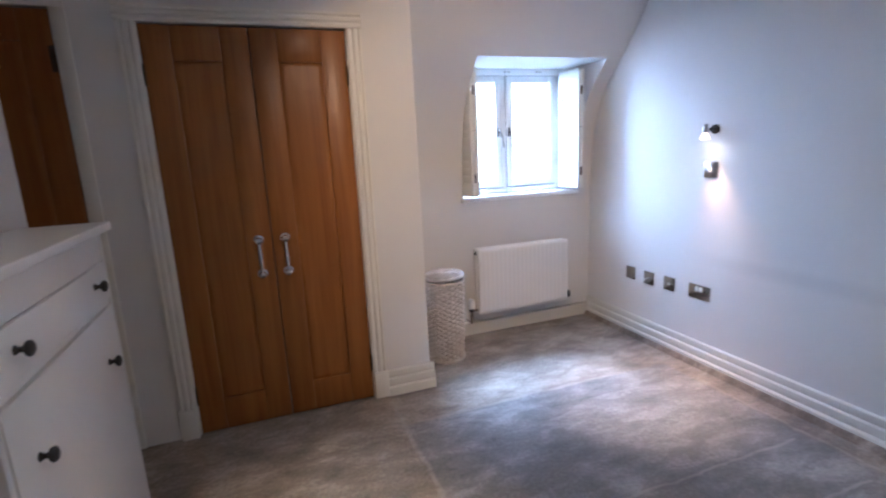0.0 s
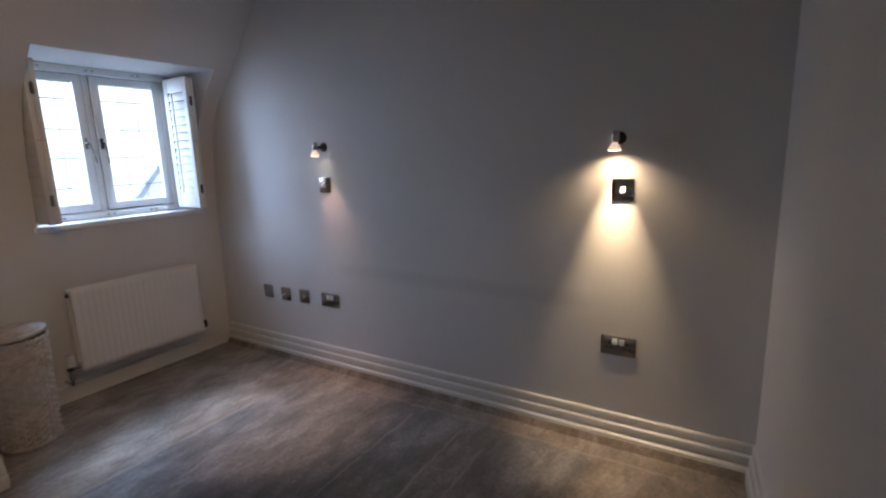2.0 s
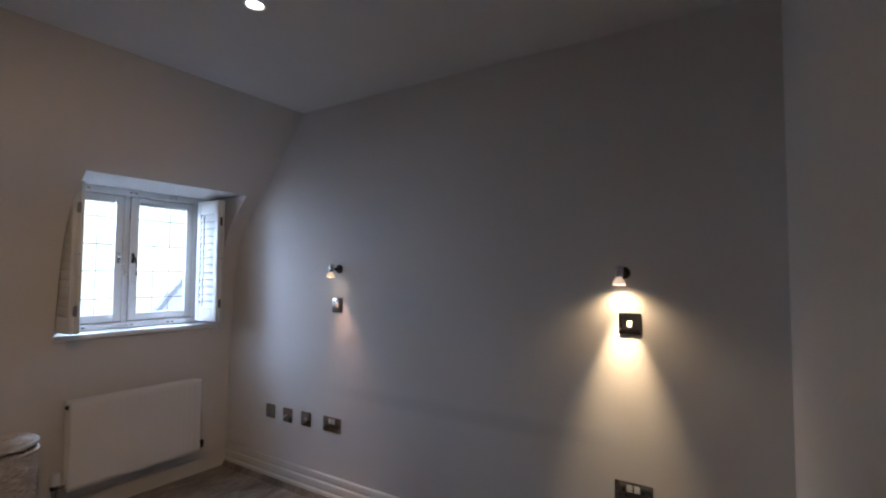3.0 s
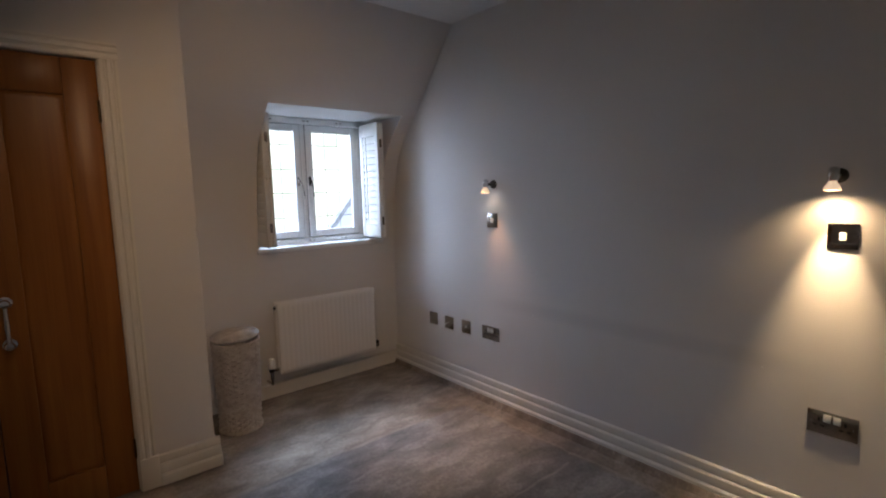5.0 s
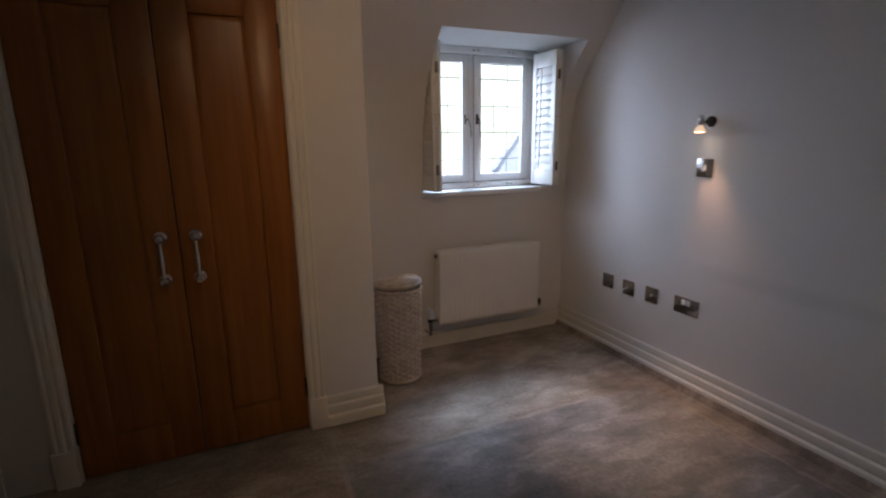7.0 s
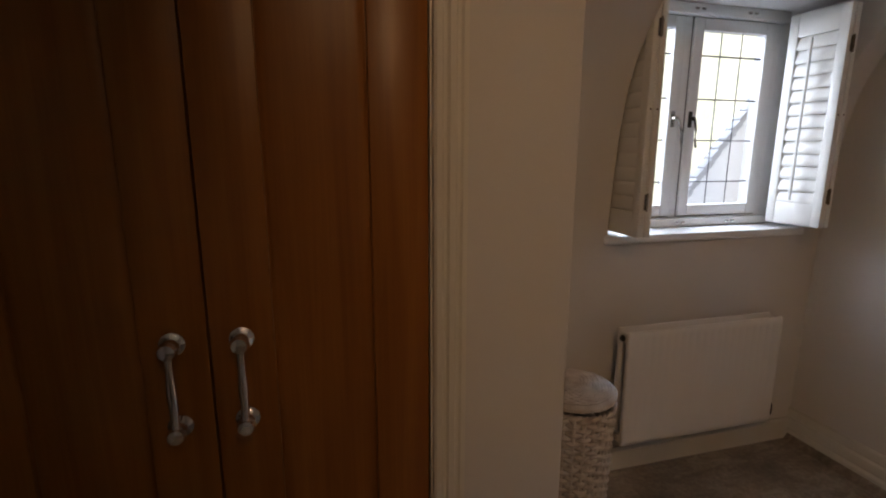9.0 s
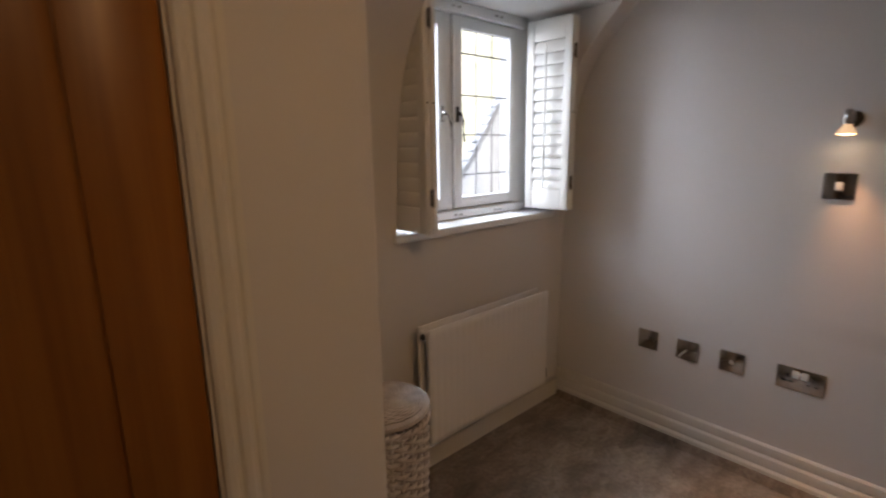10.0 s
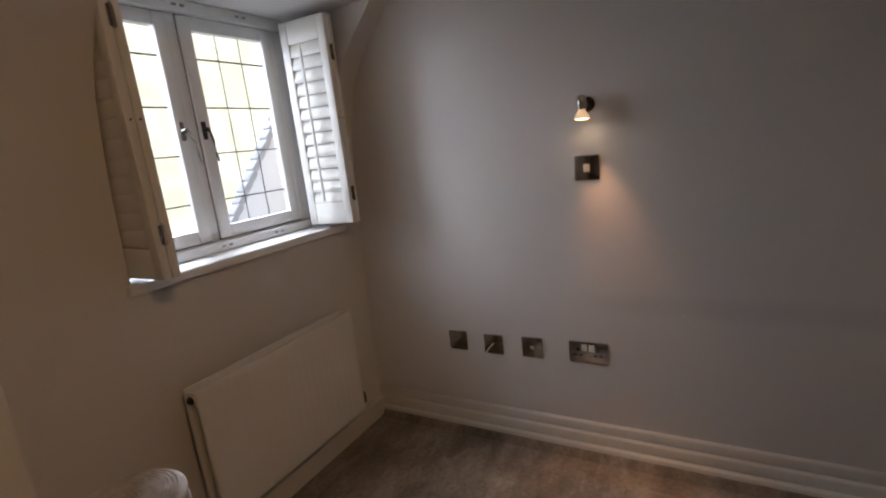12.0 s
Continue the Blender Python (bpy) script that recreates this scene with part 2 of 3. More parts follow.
# ---- mesh helpers ----


def box(bm, x0, y0, z0, x1, y1, z1, bevel=0.0, seg=2):
    g = bmesh.ops.create_cube(bm, size=1)
    vs = g["verts"]
    for v in vs:
        v.co = Vector(((x0 + x1) / 2 + v.co.x * (x1 - x0), (y0 + y1) / 2 + v.co.y * (y1 - y0), (z0 + z1) / 2 + v.co.z * (z1 - z0)))
    if bevel:
        edges = {e for v in vs for e in v.link_edges}
        bmesh.ops.bevel(bm, geom=list(edges), offset=bevel, segments=seg, affect="EDGES", profile=0.5)
    return bm


def tube(bm, a, c, r0, r1=None, n=20, caps=True):
    a, c = Vector(a), Vector(c)
    r1 = r0 if r1 is None else r1
    q = (c - a).to_track_quat("Z", "Y").to_matrix()
    rings = []
    for p, r in ((a, r0), (c, r1)):
        rings.append([bm.verts.new(p + q @ Vector((r * math.cos(k * math.tau / n), r * math.sin(k * math.tau / n), 0))) for k in range(n)])
    for k in range(n):
        bm.faces.new((rings[0][k], rings[0][(k + 1) % n], rings[1][(k + 1) % n], rings[1][k]))
    if caps:
        bm.faces.new(rings[0][::-1])
        bm.faces.new(rings[1])
    return bm


def lathe(bm, outline, m=Matrix(), n=24):
    """Turns (r, z) pairs about z, then moves the result by m."""
    rings = []
    for r, z in outline:
        if r < 1e-5:
            rings.append([bm.verts.new(m @ Vector((0, 0, z)))])
        else:
            rings.append([bm.verts.new(m @ Vector((r * math.cos(k * math.tau / n), r * math.sin(k * math.tau / n), z))) for k in range(n)])
    for a, c in zip(rings, rings[1:]):
        for k in range(n):
            j = (k + 1) % n
            if len(a) == 1 and len(c) > 1:
                bm.faces.new((a[0], c[j], c[k]))
            elif len(c) == 1 and len(a) > 1:
                bm.faces.new((a[k], a[j], c[0]))
            elif len(a) > 1:
                bm.faces.new((a[k], a[j], c[j], c[k]))
    return bm


def sweep(bm, outline, a, c, out, up=(0, 0, 1)):
    """Extrudes a closed outline of (outwards, upwards) pairs from a to c."""
    a, c, out, up = Vector(a), Vector(c), Vector(out), Vector(up)
    rings = [[bm.verts.new(p + out * u + up * v) for u, v in outline] for p in (a, c)]
    n = len(outline)
    for k in range(n):
        bm.faces.new((rings[0][k], rings[0][(k + 1) % n], rings[1][(k + 1) % n], rings[1][k]))
    bm.faces.new(rings[0][::-1])
    bm.faces.new(rings[1])
    return bm


def pipe(bm, points, r, n=10):
    """A round bar along points."""
    pts = [Vector(p) for p in points]
    rings = []
    for i, p in enumerate(pts):
        d = (pts[min(i + 1, len(pts) - 1)] - pts[max(i - 1, 0)]).normalized()
        q = d.to_track_quat("Z", "Y").to_matrix()
        rings.append([bm.verts.new(p + q @ Vector((r * math.cos(k * math.tau / n), r * math.sin(k * math.tau / n), 0))) for k in range(n)])
    for a, c in zip(rings, rings[1:]):
        best = min(range(n), key=lambda s: (a[0].co - c[s].co).length)
        for k in range(n):
            j = (k + 1) % n
            bm.faces.new((a[k], a[j], c[(j + best) % n], c[(k + best) % n]))
    bm.faces.new(rings[0][::-1])
    bm.faces.new(rings[-1])
    return bm


def mesh_of(name, bm, mat, smooth=35):
    bmesh.ops.recalc_face_normals(bm, faces=bm.faces)
    me = bpy.data.meshes.new(name)
    bm.to_mesh(me)
    bm.free()
    me.materials.append(mat)
    if smooth:
        for p in me.polygons:
            p.use_smooth = True
        me.set_sharp_from_angle(angle=radians(smooth))
    return me


def part(name, bm, mat, parent, label="", smooth=35):
    ob = new(name, mesh_of(name, bm, mat, smooth))
    ob.parent = parent
    if label:
        ob["label"] = label
    return ob


def thing(name, place, label, category, group="", rz=0, kind=""):
    ob = new(name)
    ob.empty_display_size = 0.05
    ob.matrix_world = pose(*place, 0, 0, rz)
    return tagged(ob, label, category, group, kind)


def structure(name, bm, mat, label, category, smooth=35):
    return tagged(new(name, mesh_of(name, bm, mat, smooth)), label, category, kind="structure")


B = bmesh.new

# ---- the room ----
EAST, DOORS, RETURN, TOP = 3.195, 3.29, 1.672, 2.355
WEST = 0.13


PROFILE_Z = (-0.2, 0.0, 0.5, 0.95, 1.3, 1.5, 1.63, 1.74, 1.83, 2.0, 2.17, 2.355)
PROFILE_Y = (3.900, 3.900, 3.898, 3.890, 3.862, 3.826, 3.770, 3.685, 3.590, 3.452, 3.318, 3.170)


def wall_y(z):
    """Face of the window wall at height z: upright, then coved into the roof slope."""
    s = sum(np.interp(z + d, PROFILE_Z, PROFILE_Y) for d in (-0.05, -0.025, 0, 0.025, 0.05)) / 5
    return float(s) if z < 2.28 else float(np.interp(z, PROFILE_Z, PROFILE_Y))


def slope_block(bm, x0, x1, z0, z1, back=4.22, n=30):
    pts = [(wall_y(z0 + (z1 - z0) * k / n), z0 + (z1 - z0) * k / n) for k in range(n + 1)]
    rings = [[bm.verts.new((x, y, z)) for y, z in pts] + [bm.verts.new((x, back, z1)), bm.verts.new((x, back, z0))] for x in (x0, x1)]
    m = len(rings[0])
    for k in range(m):
        bm.faces.new((rings[0][k], rings[0][(k + 1) % m], rings[1][(k + 1) % m], rings[1][k]))
    bm.faces.new(rings[0][::-1])
    bm.faces.new(rings[1])


RX0, RX1, RZ0, RZ1 = 2.161, 3.085, 0.965, 1.845
bm = B()
slope_block(bm, RETURN - 0.1, RX0, 0.0, TOP)
slope_block(bm, RX1, EAST + 0.12, 0.0, TOP)
slope_block(bm, RX0, RX1, 0.0, RZ0)
slope_block(bm, RX0, RX1, RZ1, TOP, back=4.14)
slope_block(bm, -1.0, RETURN - 0.1, 2.05, TOP)
structure("wall_north", bm, PAINT, "off-white painted window wall coved into the roof slope", "wall")

bm = B()
box(bm, EAST, 0.2, 0.0, EAST + 0.12, 4.2, 2.46)
structure("wall_east", bm, RUBBED, "off-white painted wall with a faint rubbed streak", "wall", smooth=50)

# end wall beside the walker, very slightly out of square
bm = B()
sweep(bm, [(0, 0), (-0.12, 0), (-0.12, 2.46), (0, 2.46)], (3.376, 0.656, 0), (-0.2, 0.372, 0), (0, 1, 0))
structure("wall_south", bm, PAINT, "plain off-white painted wall at the room's end", "wall")

bm = B()
box(bm, WEST - 0.12, 0.3, 0, WEST, 2.87, 2.46)
structure("wall_west", bm, PAINT, "off-white painted wall behind the shoe cabinet", "wall")

W0, W1, WZ = 0.476, 1.347, 1.897
D0, D1, DZ = -0.59, 0.188, 1.940
for nm, label, a in (
    ("wall_door", "off-white painted wall beyond the oak door", (-1.0, DOORS, 0, D0, DOORS + 0.1, 2.46)),
    ("wall_pier", "narrow off-white wall between door and wardrobe", (D1, DOORS, 0, W0, DOORS + 0.1, 2.46)),
    ("wall_door_head", "off-white painted wall above the oak door", (D0, DOORS, DZ, D1, DOORS + 0.1, 2.46)),
    ("wall_wardrobe_head", "off-white painted wall above the wardrobe doors", (W0, DOORS, WZ, W1, DOORS + 0.1, 2.46)),
):
    bm = B()
    box(bm, *a)
    structure(nm, bm, PAINT, label, "wall")
bm = B()
sweep(bm, [(W1, DOORS), (RETURN - 0.006, DOORS), (RETURN - 0.002, DOORS + 0.002), (RETURN, DOORS + 0.006), (RETURN, 4.2), (RETURN - 0.1, 4.2), (RETURN - 0.1, DOORS + 0.1), (W1, DOORS + 0.1)], (0, 0, 0), (0, 0, 2.46), (1, 0, 0), (0, 1, 0))
structure("wall_return", bm, PAINT, "off-white painted pier between wardrobe and window alcove", "wall", smooth=50)
bm = B()
box(bm, -1.12, 2.75, 0, -1.0, 3.4, 2.46)
box(bm, -1.0, 2.75, 0, WEST - 0.12, 2.87, 2.46)
structure("wall_lobby", bm, PAINT, "off-white painted wall of the small lobby", "wall")
bm = B()
box(bm, -1.0, 3.9, 0, RETURN - 0.1, 4.0, TOP)
structure("wall_wardrobe_back", bm, DARK, "plain unlit back wall inside the wardrobe", "wall")

bm = B()
g = bmesh.ops.create_grid(bm, x_segments=2, y_segments=2, size=1)
for v in g["verts"]:
    v.co = Vector((1.18 + v.co.x * 2.3, 2.1 + v.co.y * 2.1, 0))
bmesh.ops.solidify(bm, geom=bm.faces[:], thickness=0.1)
structure("floor", bm, CARPET, "grey-brown cut-pile carpet with brushed marks", "carpet")
bm = B()
box(bm, -1.12, 0.2, TOP, EAST + 0.33, 3.28, TOP + 0.14)
structure("ceiling", bm, CEIL, "flat white painted ceiling", "ceiling")

# skirting: three stepped ridges
SKIRT = [(0, 0), (0.031, 0), (0.031, 0.041), (0.0295, 0.045), (0.022, 0.0515), (0.019, 0.053), (0.019, 0.058), (0.0205, 0.061), (0.0205, 0.087), (0.019, 0.092), (0.0125, 0.098), (0.0095, 0.0995), (0.0095, 0.104), (0.0115, 0.107), (0.0115, 0.131), (0.010, 0.136), (0.003, 0.1425), (0, 0.143)]


def skirting(a, c, out, label="cream gloss skirting board with three ridges"):
    bm = B()
    sweep(bm, SKIRT, a, c, out)
    return structure("baseboard", bm, SKIRTING, label, "skirting board", smooth=25)


skirting((EAST, 0.64, 0), (EAST, 3.90, 0), (-1, 0, 0))
# strip in carpet colour, added to darken the skirting's lowest step
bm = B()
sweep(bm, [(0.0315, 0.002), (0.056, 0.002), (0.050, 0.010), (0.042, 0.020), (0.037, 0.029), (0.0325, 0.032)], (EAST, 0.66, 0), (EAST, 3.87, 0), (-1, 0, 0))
structure("added_carpet_strip", bm, CARPET, "strip of grey-brown carpet added along the skirting's foot", "carpet", smooth=60)
skirting((RETURN, 3.29, 0), (RETURN, 3.90, 0), (1, 0, 0))
skirting((1.425, DOORS, 0), (RETURN + 0.022, DOORS, 0), (0, -1, 0))
skirting((3.19, 0.6412, 0), (0.1, 0.3955, 0), (0.085, 0.996, 0))
skirting((WEST, 0.5, 0), (WEST, 2.87, 0), (1, 0, 0))
bm = B()
sweep(bm, [(0, 0), (0.018, 0), (0.018, 0.085), (0.010, 0.095), (0, 0.095)], (RETURN, 3.899, 0), (EAST - 0.02, 3.899, 0), (0, -1, 0))
structure("baseboard", bm, SKIRTING, "plain cream skirting board under the radiator", "skirting board")

# fluted door casings
FLUTE = [(0, 0), (0.016, 0), (0.020, 0.006), (0.020, 0.016), (0.013, 0.021), (0.013, 0.027), (0.021, 0.032), (0.021, 0.044), (0.013, 0.049), (0.013, 0.055), (0.018, 0.060), (0.018, 0.070), (0, 0.072)]


def casing(x0, x1, top, name, label):
    """Jambs, head and plinth blocks round an opening in the wardrobe wall."""
    ob = tagged(new(name), label, "door frame", kind="structure")
    for x, s in ((x0, -1), (x1, 1)):
        bm = B()
        sweep(bm, FLUTE, (x, DOORS, 0.15), (x, DOORS, top), (0, -1, 0), (s, 0, 0))
        part("jamb_moulding", bm, TRIM, ob, smooth=25)
        bm = B()
        box(bm, min(x, x + s * 0.078), DOORS - 0.027, 0, max(x, x + s * 0.078), DOORS, 0.15, 0.003)
        part("plinth_block", bm, TRIM, ob)
        bm = B()
        box(bm, min(x, x - s * 0.004), DOORS, 0, max(x, x - s * 0.004), DOORS + 0.1, top)
        part("lining", bm, TRIM, ob)
    bm = B()
    sweep(bm, FLUTE, (x0 - 0.072, DOORS, top), (x1 + 0.072, DOORS, top), (0, -1, 0), (0, 0, 1))
    part("head_moulding", bm, TRIM, ob, smooth=25)
    return ob


casing(W0, W1, WZ, "trim_wardrobe", "cream fluted casing round the wardrobe doors")
bm = B()
for a in ((D1, 0, D1 + 0.055, DZ), (D0 - 0.055, 0, D0, DZ), (D0 - 0.055, DZ, D1 + 0.055, DZ + 0.055)):
    box(bm, a[0], DOORS - 0.012, a[1], a[2], DOORS, a[3], 0.003)
structure("trim_door", bm, TRIM, "plain cream casing round the oak door", "door frame")


# ---- doors ----
def leaf(w, h, t=0.038, panels=((0.10, 0.12, 0.10),)):
    """A door leaf standing at x 0..w, face at y 0, with sunk and raised panels (side, bottom, top margins)."""
    bm = B()
    side, low, high = panels[0]
    box(bm, 0, 0, 0, side, t, h, 0.0025)
    box(bm, w - side, 0, 0, w, t, h, 0.0025)
    box(bm, side, 0.0005, 0, w - side, t, low, 0.002)
    box(bm, side, 0.0005, h - high, w - side, t, h, 0.002)
    return bm


def raised_panel(w, h, side, low, high):
    bm = B()
    x0, x1, z0, z1 = side - 0.004, w - side + 0.004, low - 0.004, h - high + 0.004
    rings = []
    for inset, y in ((0, 0.011), (0.007, 0.011), (0.011, 0.008), (0.022, 0.0045), (0.026, 0.004)):
        rings.append([bm.verts.new(p) for p in ((x0 + inset, y, z0 + inset), (x1 - inset, y, z0 + inset), (x1 - inset, y, z1 - inset), (x0 + inset, y, z1 - inset))])
    for a, c in zip(rings, rings[1:]):
        for k in range(4):
            bm.faces.new((a[k], a[(k + 1) % 4], c[(k + 1) % 4], c[k]))
    bm.faces.new(rings[-1])
    back = [bm.verts.new((v.co.x, 0.03, v.co.z)) for v in rings[0]]
    for k in range(4):
        bm.faces.new((rings[0][k], rings[0][(k + 1) % 4], back[(k + 1) % 4], back[k]))
    bm.faces.new(back[::-1])
    return bm


def pull(parent, x, z0, z1):
    """Chrome pull handle with round roses and a waisted bar."""
    bm = B()
    for z in (z0, z1):
        lathe(bm, [(0, 0), (0.023, 0), (0.023, 0.004), (0.015, 0.008), (0.011, 0.014), (0.011, 0.028), (0.016, 0.032), (0.018, 0.039), (0.014, 0.047), (0, 0.051)], pose(x, 0, z, 90))
    r = [(0.009, z0), (0.0072, z0 + 0.03), (0.010, (z0 + z1) / 2), (0.0072, z1 - 0.03), (0.009, z1)]
    lathe(bm, r, pose(x, -0.036, 0), n=16)
    return part("handle", bm, CHROME, parent, "polished chrome pull handle")


def wardrobe_door(x, w, hinge_right, name, label):
    ob = thing(name, (x, DOORS + 0.004, 0.006), label, "wardrobe door", "fitted wardrobe doors")
    h = WZ - 0.012
    part("frame", leaf(w, h, panels=((0.116, 0.16, 0.145),)), OAK, ob)
    part("panel", raised_panel(w, h, 0.116, 0.16, 0.145), OAK, ob)
    pull(ob, 0.057 if hinge_right else w - 0.060, 0.764, 0.930)
    for z in (0.2, 1.68):
        bm = B()
        xx = w - 0.002 if hinge_right else 0.002
        tube(bm, (xx, -0.006, z - 0.045), (xx, -0.006, z + 0.045), 0.005, n=12)
        part("hinge", bm, HINGE, ob)
    return ob


half = (W1 - W0) / 2
wardrobe_door(W0 + 0.006, half - 0.008, False, "wardrobe_door", "closed oak wardrobe door with chrome pull, hinged beside the lobby")
wardrobe_door(W0 + half + 0.002, half - 0.008, True, "wardrobe_door", "closed oak wardrobe door with chrome pull, hinged beside the alcove")

door = thing("oak_door", (D0 + 0.004, DOORS + 0.004, 0.006), "closed oak room door in a cream frame", "door")
dw, dh = D1 - D0 - 0.008, DZ - 0.012
part("frame", leaf(dw, dh, panels=((0.11, 0.2, 0.12),)), OAK, door)
part("panel", raised_panel(dw, dh, 0.11, 0.2, 0.12), OAK, door)
for z in (0.16, 0.97, 1.74):
    bm = B()
    tube(bm, (dw + 0.001, -0.006, z - 0.05), (dw + 0.001, -0.006, z + 0.05), 0.007, n=12)
    box(bm, dw - 0.022, -0.0015, z - 0.05, dw, 0.001, z + 0.05)
    part("hinge", bm, HINGE, door, "dark aged butt hinge")

# ---- window ----
GY = 4.062
GP = GY - 0.022  # the panes sit near the inner face of the sashes
win = tagged(new("window_1"), "white two-casement window with leaded panes", "window", kind="structure")
FX0, FX1, FZ0, FZ1 = 2.163, 3.010, 1.018, 1.806
bm = B()
for a in ((FX0, FZ0, FX0 + 0.035, FZ1), (FX1 - 0.04, FZ0, FX1, FZ1), (FX0 + 0.035, FZ0, FX1 - 0.04, FZ0 + 0.03), (FX0 + 0.035, FZ1 - 0.03, FX1 - 0.04, FZ1), (2.530, FZ0 + 0.03, 2.584, FZ1 - 0.03)):
    box(bm, a[0], GY - 0.03, a[1], a[2], GY - 0.004, a[3], 0.003)
part("window_frame", bm, WHITE, win)
bm = B()
for a in ((RX0 + 0.001, FZ0 - 0.05, FX0, RZ1 - 0.001), (FX1, FZ0 - 0.05, RX1 - 0.001, RZ1 - 0.001), (FX0, FZ1, FX1, RZ1 - 0.001), (FX0, FZ0 - 0.05, FX1, FZ0)):
    box(bm, a[0], GY - 0.022, a[1], a[2], GY + 0.012, a[3], 0.0)
part("window_surround", bm, WHITE, win)


def casement(x0, x1, z0, z1):
    """One sash with its pane, leads and handle."""
    s = 0.046
    bm = B()
    for a in ((x0, z0, x0 + s, z1), (x1 - s, z0, x1, z1), (x0 + s, z0, x1 - s, z0 + s), (x0 + s, z1 - s, x1 - s, z1)):
        box(bm, a[0], GY - 0.042, a[1], a[2], GY - 0.010, a[3], 0.004)
    sash = part("sash", bm, WHITE, win)
    bm = B()
    for a in ((x0 - 0.004, z0, x0, z1), (x1, z0, x1 + 0.004, z1), (x0 - 0.004, z0 - 0.004, x1 + 0.004, z0), (x0 - 0.004, z1, x1 + 0.004, z1 + 0.004)):
        box(bm, a[0], GY - 0.0325, a[1], a[2], GY - 0.02, a[3])
    part("gasket", bm, GASKET, sash, "grey rubber gasket")
    gx0, gx1, gz0, gz1 = x0 + s, x1 - s, z0 + s, z1 - s
    bm = B()
    box(bm, gx0 - 0.004, GP - 0.002, gz0 - 0.004, gx1 + 0.004, GP + 0.002, gz1 + 0.004)
    pane = part("pane", bm, GLASS, sash, smooth=0)
    pane.visible_shadow = False
    bm = B()
    cols = 3
    for z in (1.167, 1.335, 1.497, 1.663):
        box(bm, gx0, GP - 0.005, z - 0.0022, gx1, GP + 0.005, z + 0.0022)
    for k in range(1, cols):
        x = gx0 + (gx1 - gx0) * k / cols
        box(bm, x - 0.0009, GP - 0.003, gz0, x + 0.0009, GP + 0.003, gz1)
    part("lead_strips", bm, LEAD, sash, "thin dark lead strips")
    return sash


def casement_handle(sash, x, lean, mat, label):
    bm = B()
    y = GY - 0.042
    box(bm, x - 0.009, y - 0.005, 1.385, x + 0.009, y, 1.447, 0.003)
    tube(bm, (x, y - 0.004, 1.418), (x, y - 0.024, 1.418), 0.010, 0.008, n=14)
    pipe(bm, [(x, y - 0.024, 1.422), (x + lean * 0.006, y - 0.028, 1.406), (x + lean * 0.014, y - 0.030, 1.376), (x + lean * 0.018, y - 0.028, 1.330), (x + lean * 0.019, y - 0.034, 1.306)], 0.0042)
    part("handle", bm, mat, sash, label)


s1 = casement(2.166, 2.536, 1.028, 1.799)
casement_handle(s1, 2.510, 1.4, STEEL, "grey metal casement handle")
s2 = casement(2.577, 2.973, 1.028, 1.799)
casement_handle(s2, 2.592, 0.6, DARKMETAL, "dark metal casement handle")

bm = B()
box(bm, RX0 - 0.014, 3.868, RZ0 - 0.012, RX1 - 0.002, GY - 0.02, RZ0 + 0.020, 0.006, 3)
structure("window_sill", bm, SILL, "white gloss window sill board", "window sill")

# shutter track above and below
for z0, z1, nm in ((1.802, 1.843, "shutter_track"), (0.987, 1.020, "shutter_track")):
    track = thing(nm, (0, 0, 0), "white shutter track with small catches across the window", "shutter track")
    bm = B()
    box(bm, FX0 + 0.01, GY - 0.062, z0, FX1 + 0.01, GY - 0.024, z1, 0.003)
    part("rail", bm, WHITE, track)
    for x in (2.30, 2.33, 2.56, 2.59, 2.81, 2.84):
        bm = B()
        box(bm, x - 0.008, GY - 0.0655, (z0 + z1) / 2 - 0.004, x + 0.008, GY - 0.0615, (z0 + z1) / 2 + 0.004, 0.001)
        part("catch", bm, STEEL, track)


def shutter_leaf(w, h, t=0.024):
    """A louvred shutter leaf in x 0..w, y 0..t: stiles, rails and a set of tilted slats."""
    bm = B()
    s = 0.036
    box(bm, 0, 0, 0, s, t, h, 0.003)
    box(bm, w - s, 0, 0, w, t, h, 0.003)
    box(bm, s, 0.001, 0, w - s, t - 0.001, 0.085, 0.002)
    box(bm, s, 0.001, h - 0.085, w - s, t - 0.001, h, 0.002)
    return bm


def slat(w):
    bm = B()
    lathe_pts = [(0.5, 0.0), (0.42, 0.09), (0.25, 0.13), (0, 0.15), (-0.25, 0.13), (-0.42, 0.09), (-0.5, 0), (-0.42, -0.09), (-0.25, -0.13), (0, -0.15), (0.25, -0.13), (0.42, -0.09)]
    sweep(bm, [(u * 0.053, v * 0.044) for u, v in lathe_pts], (0.037, 0, 0), (w - 0.037, 0, 0), (0, 1, 0))
    return bm


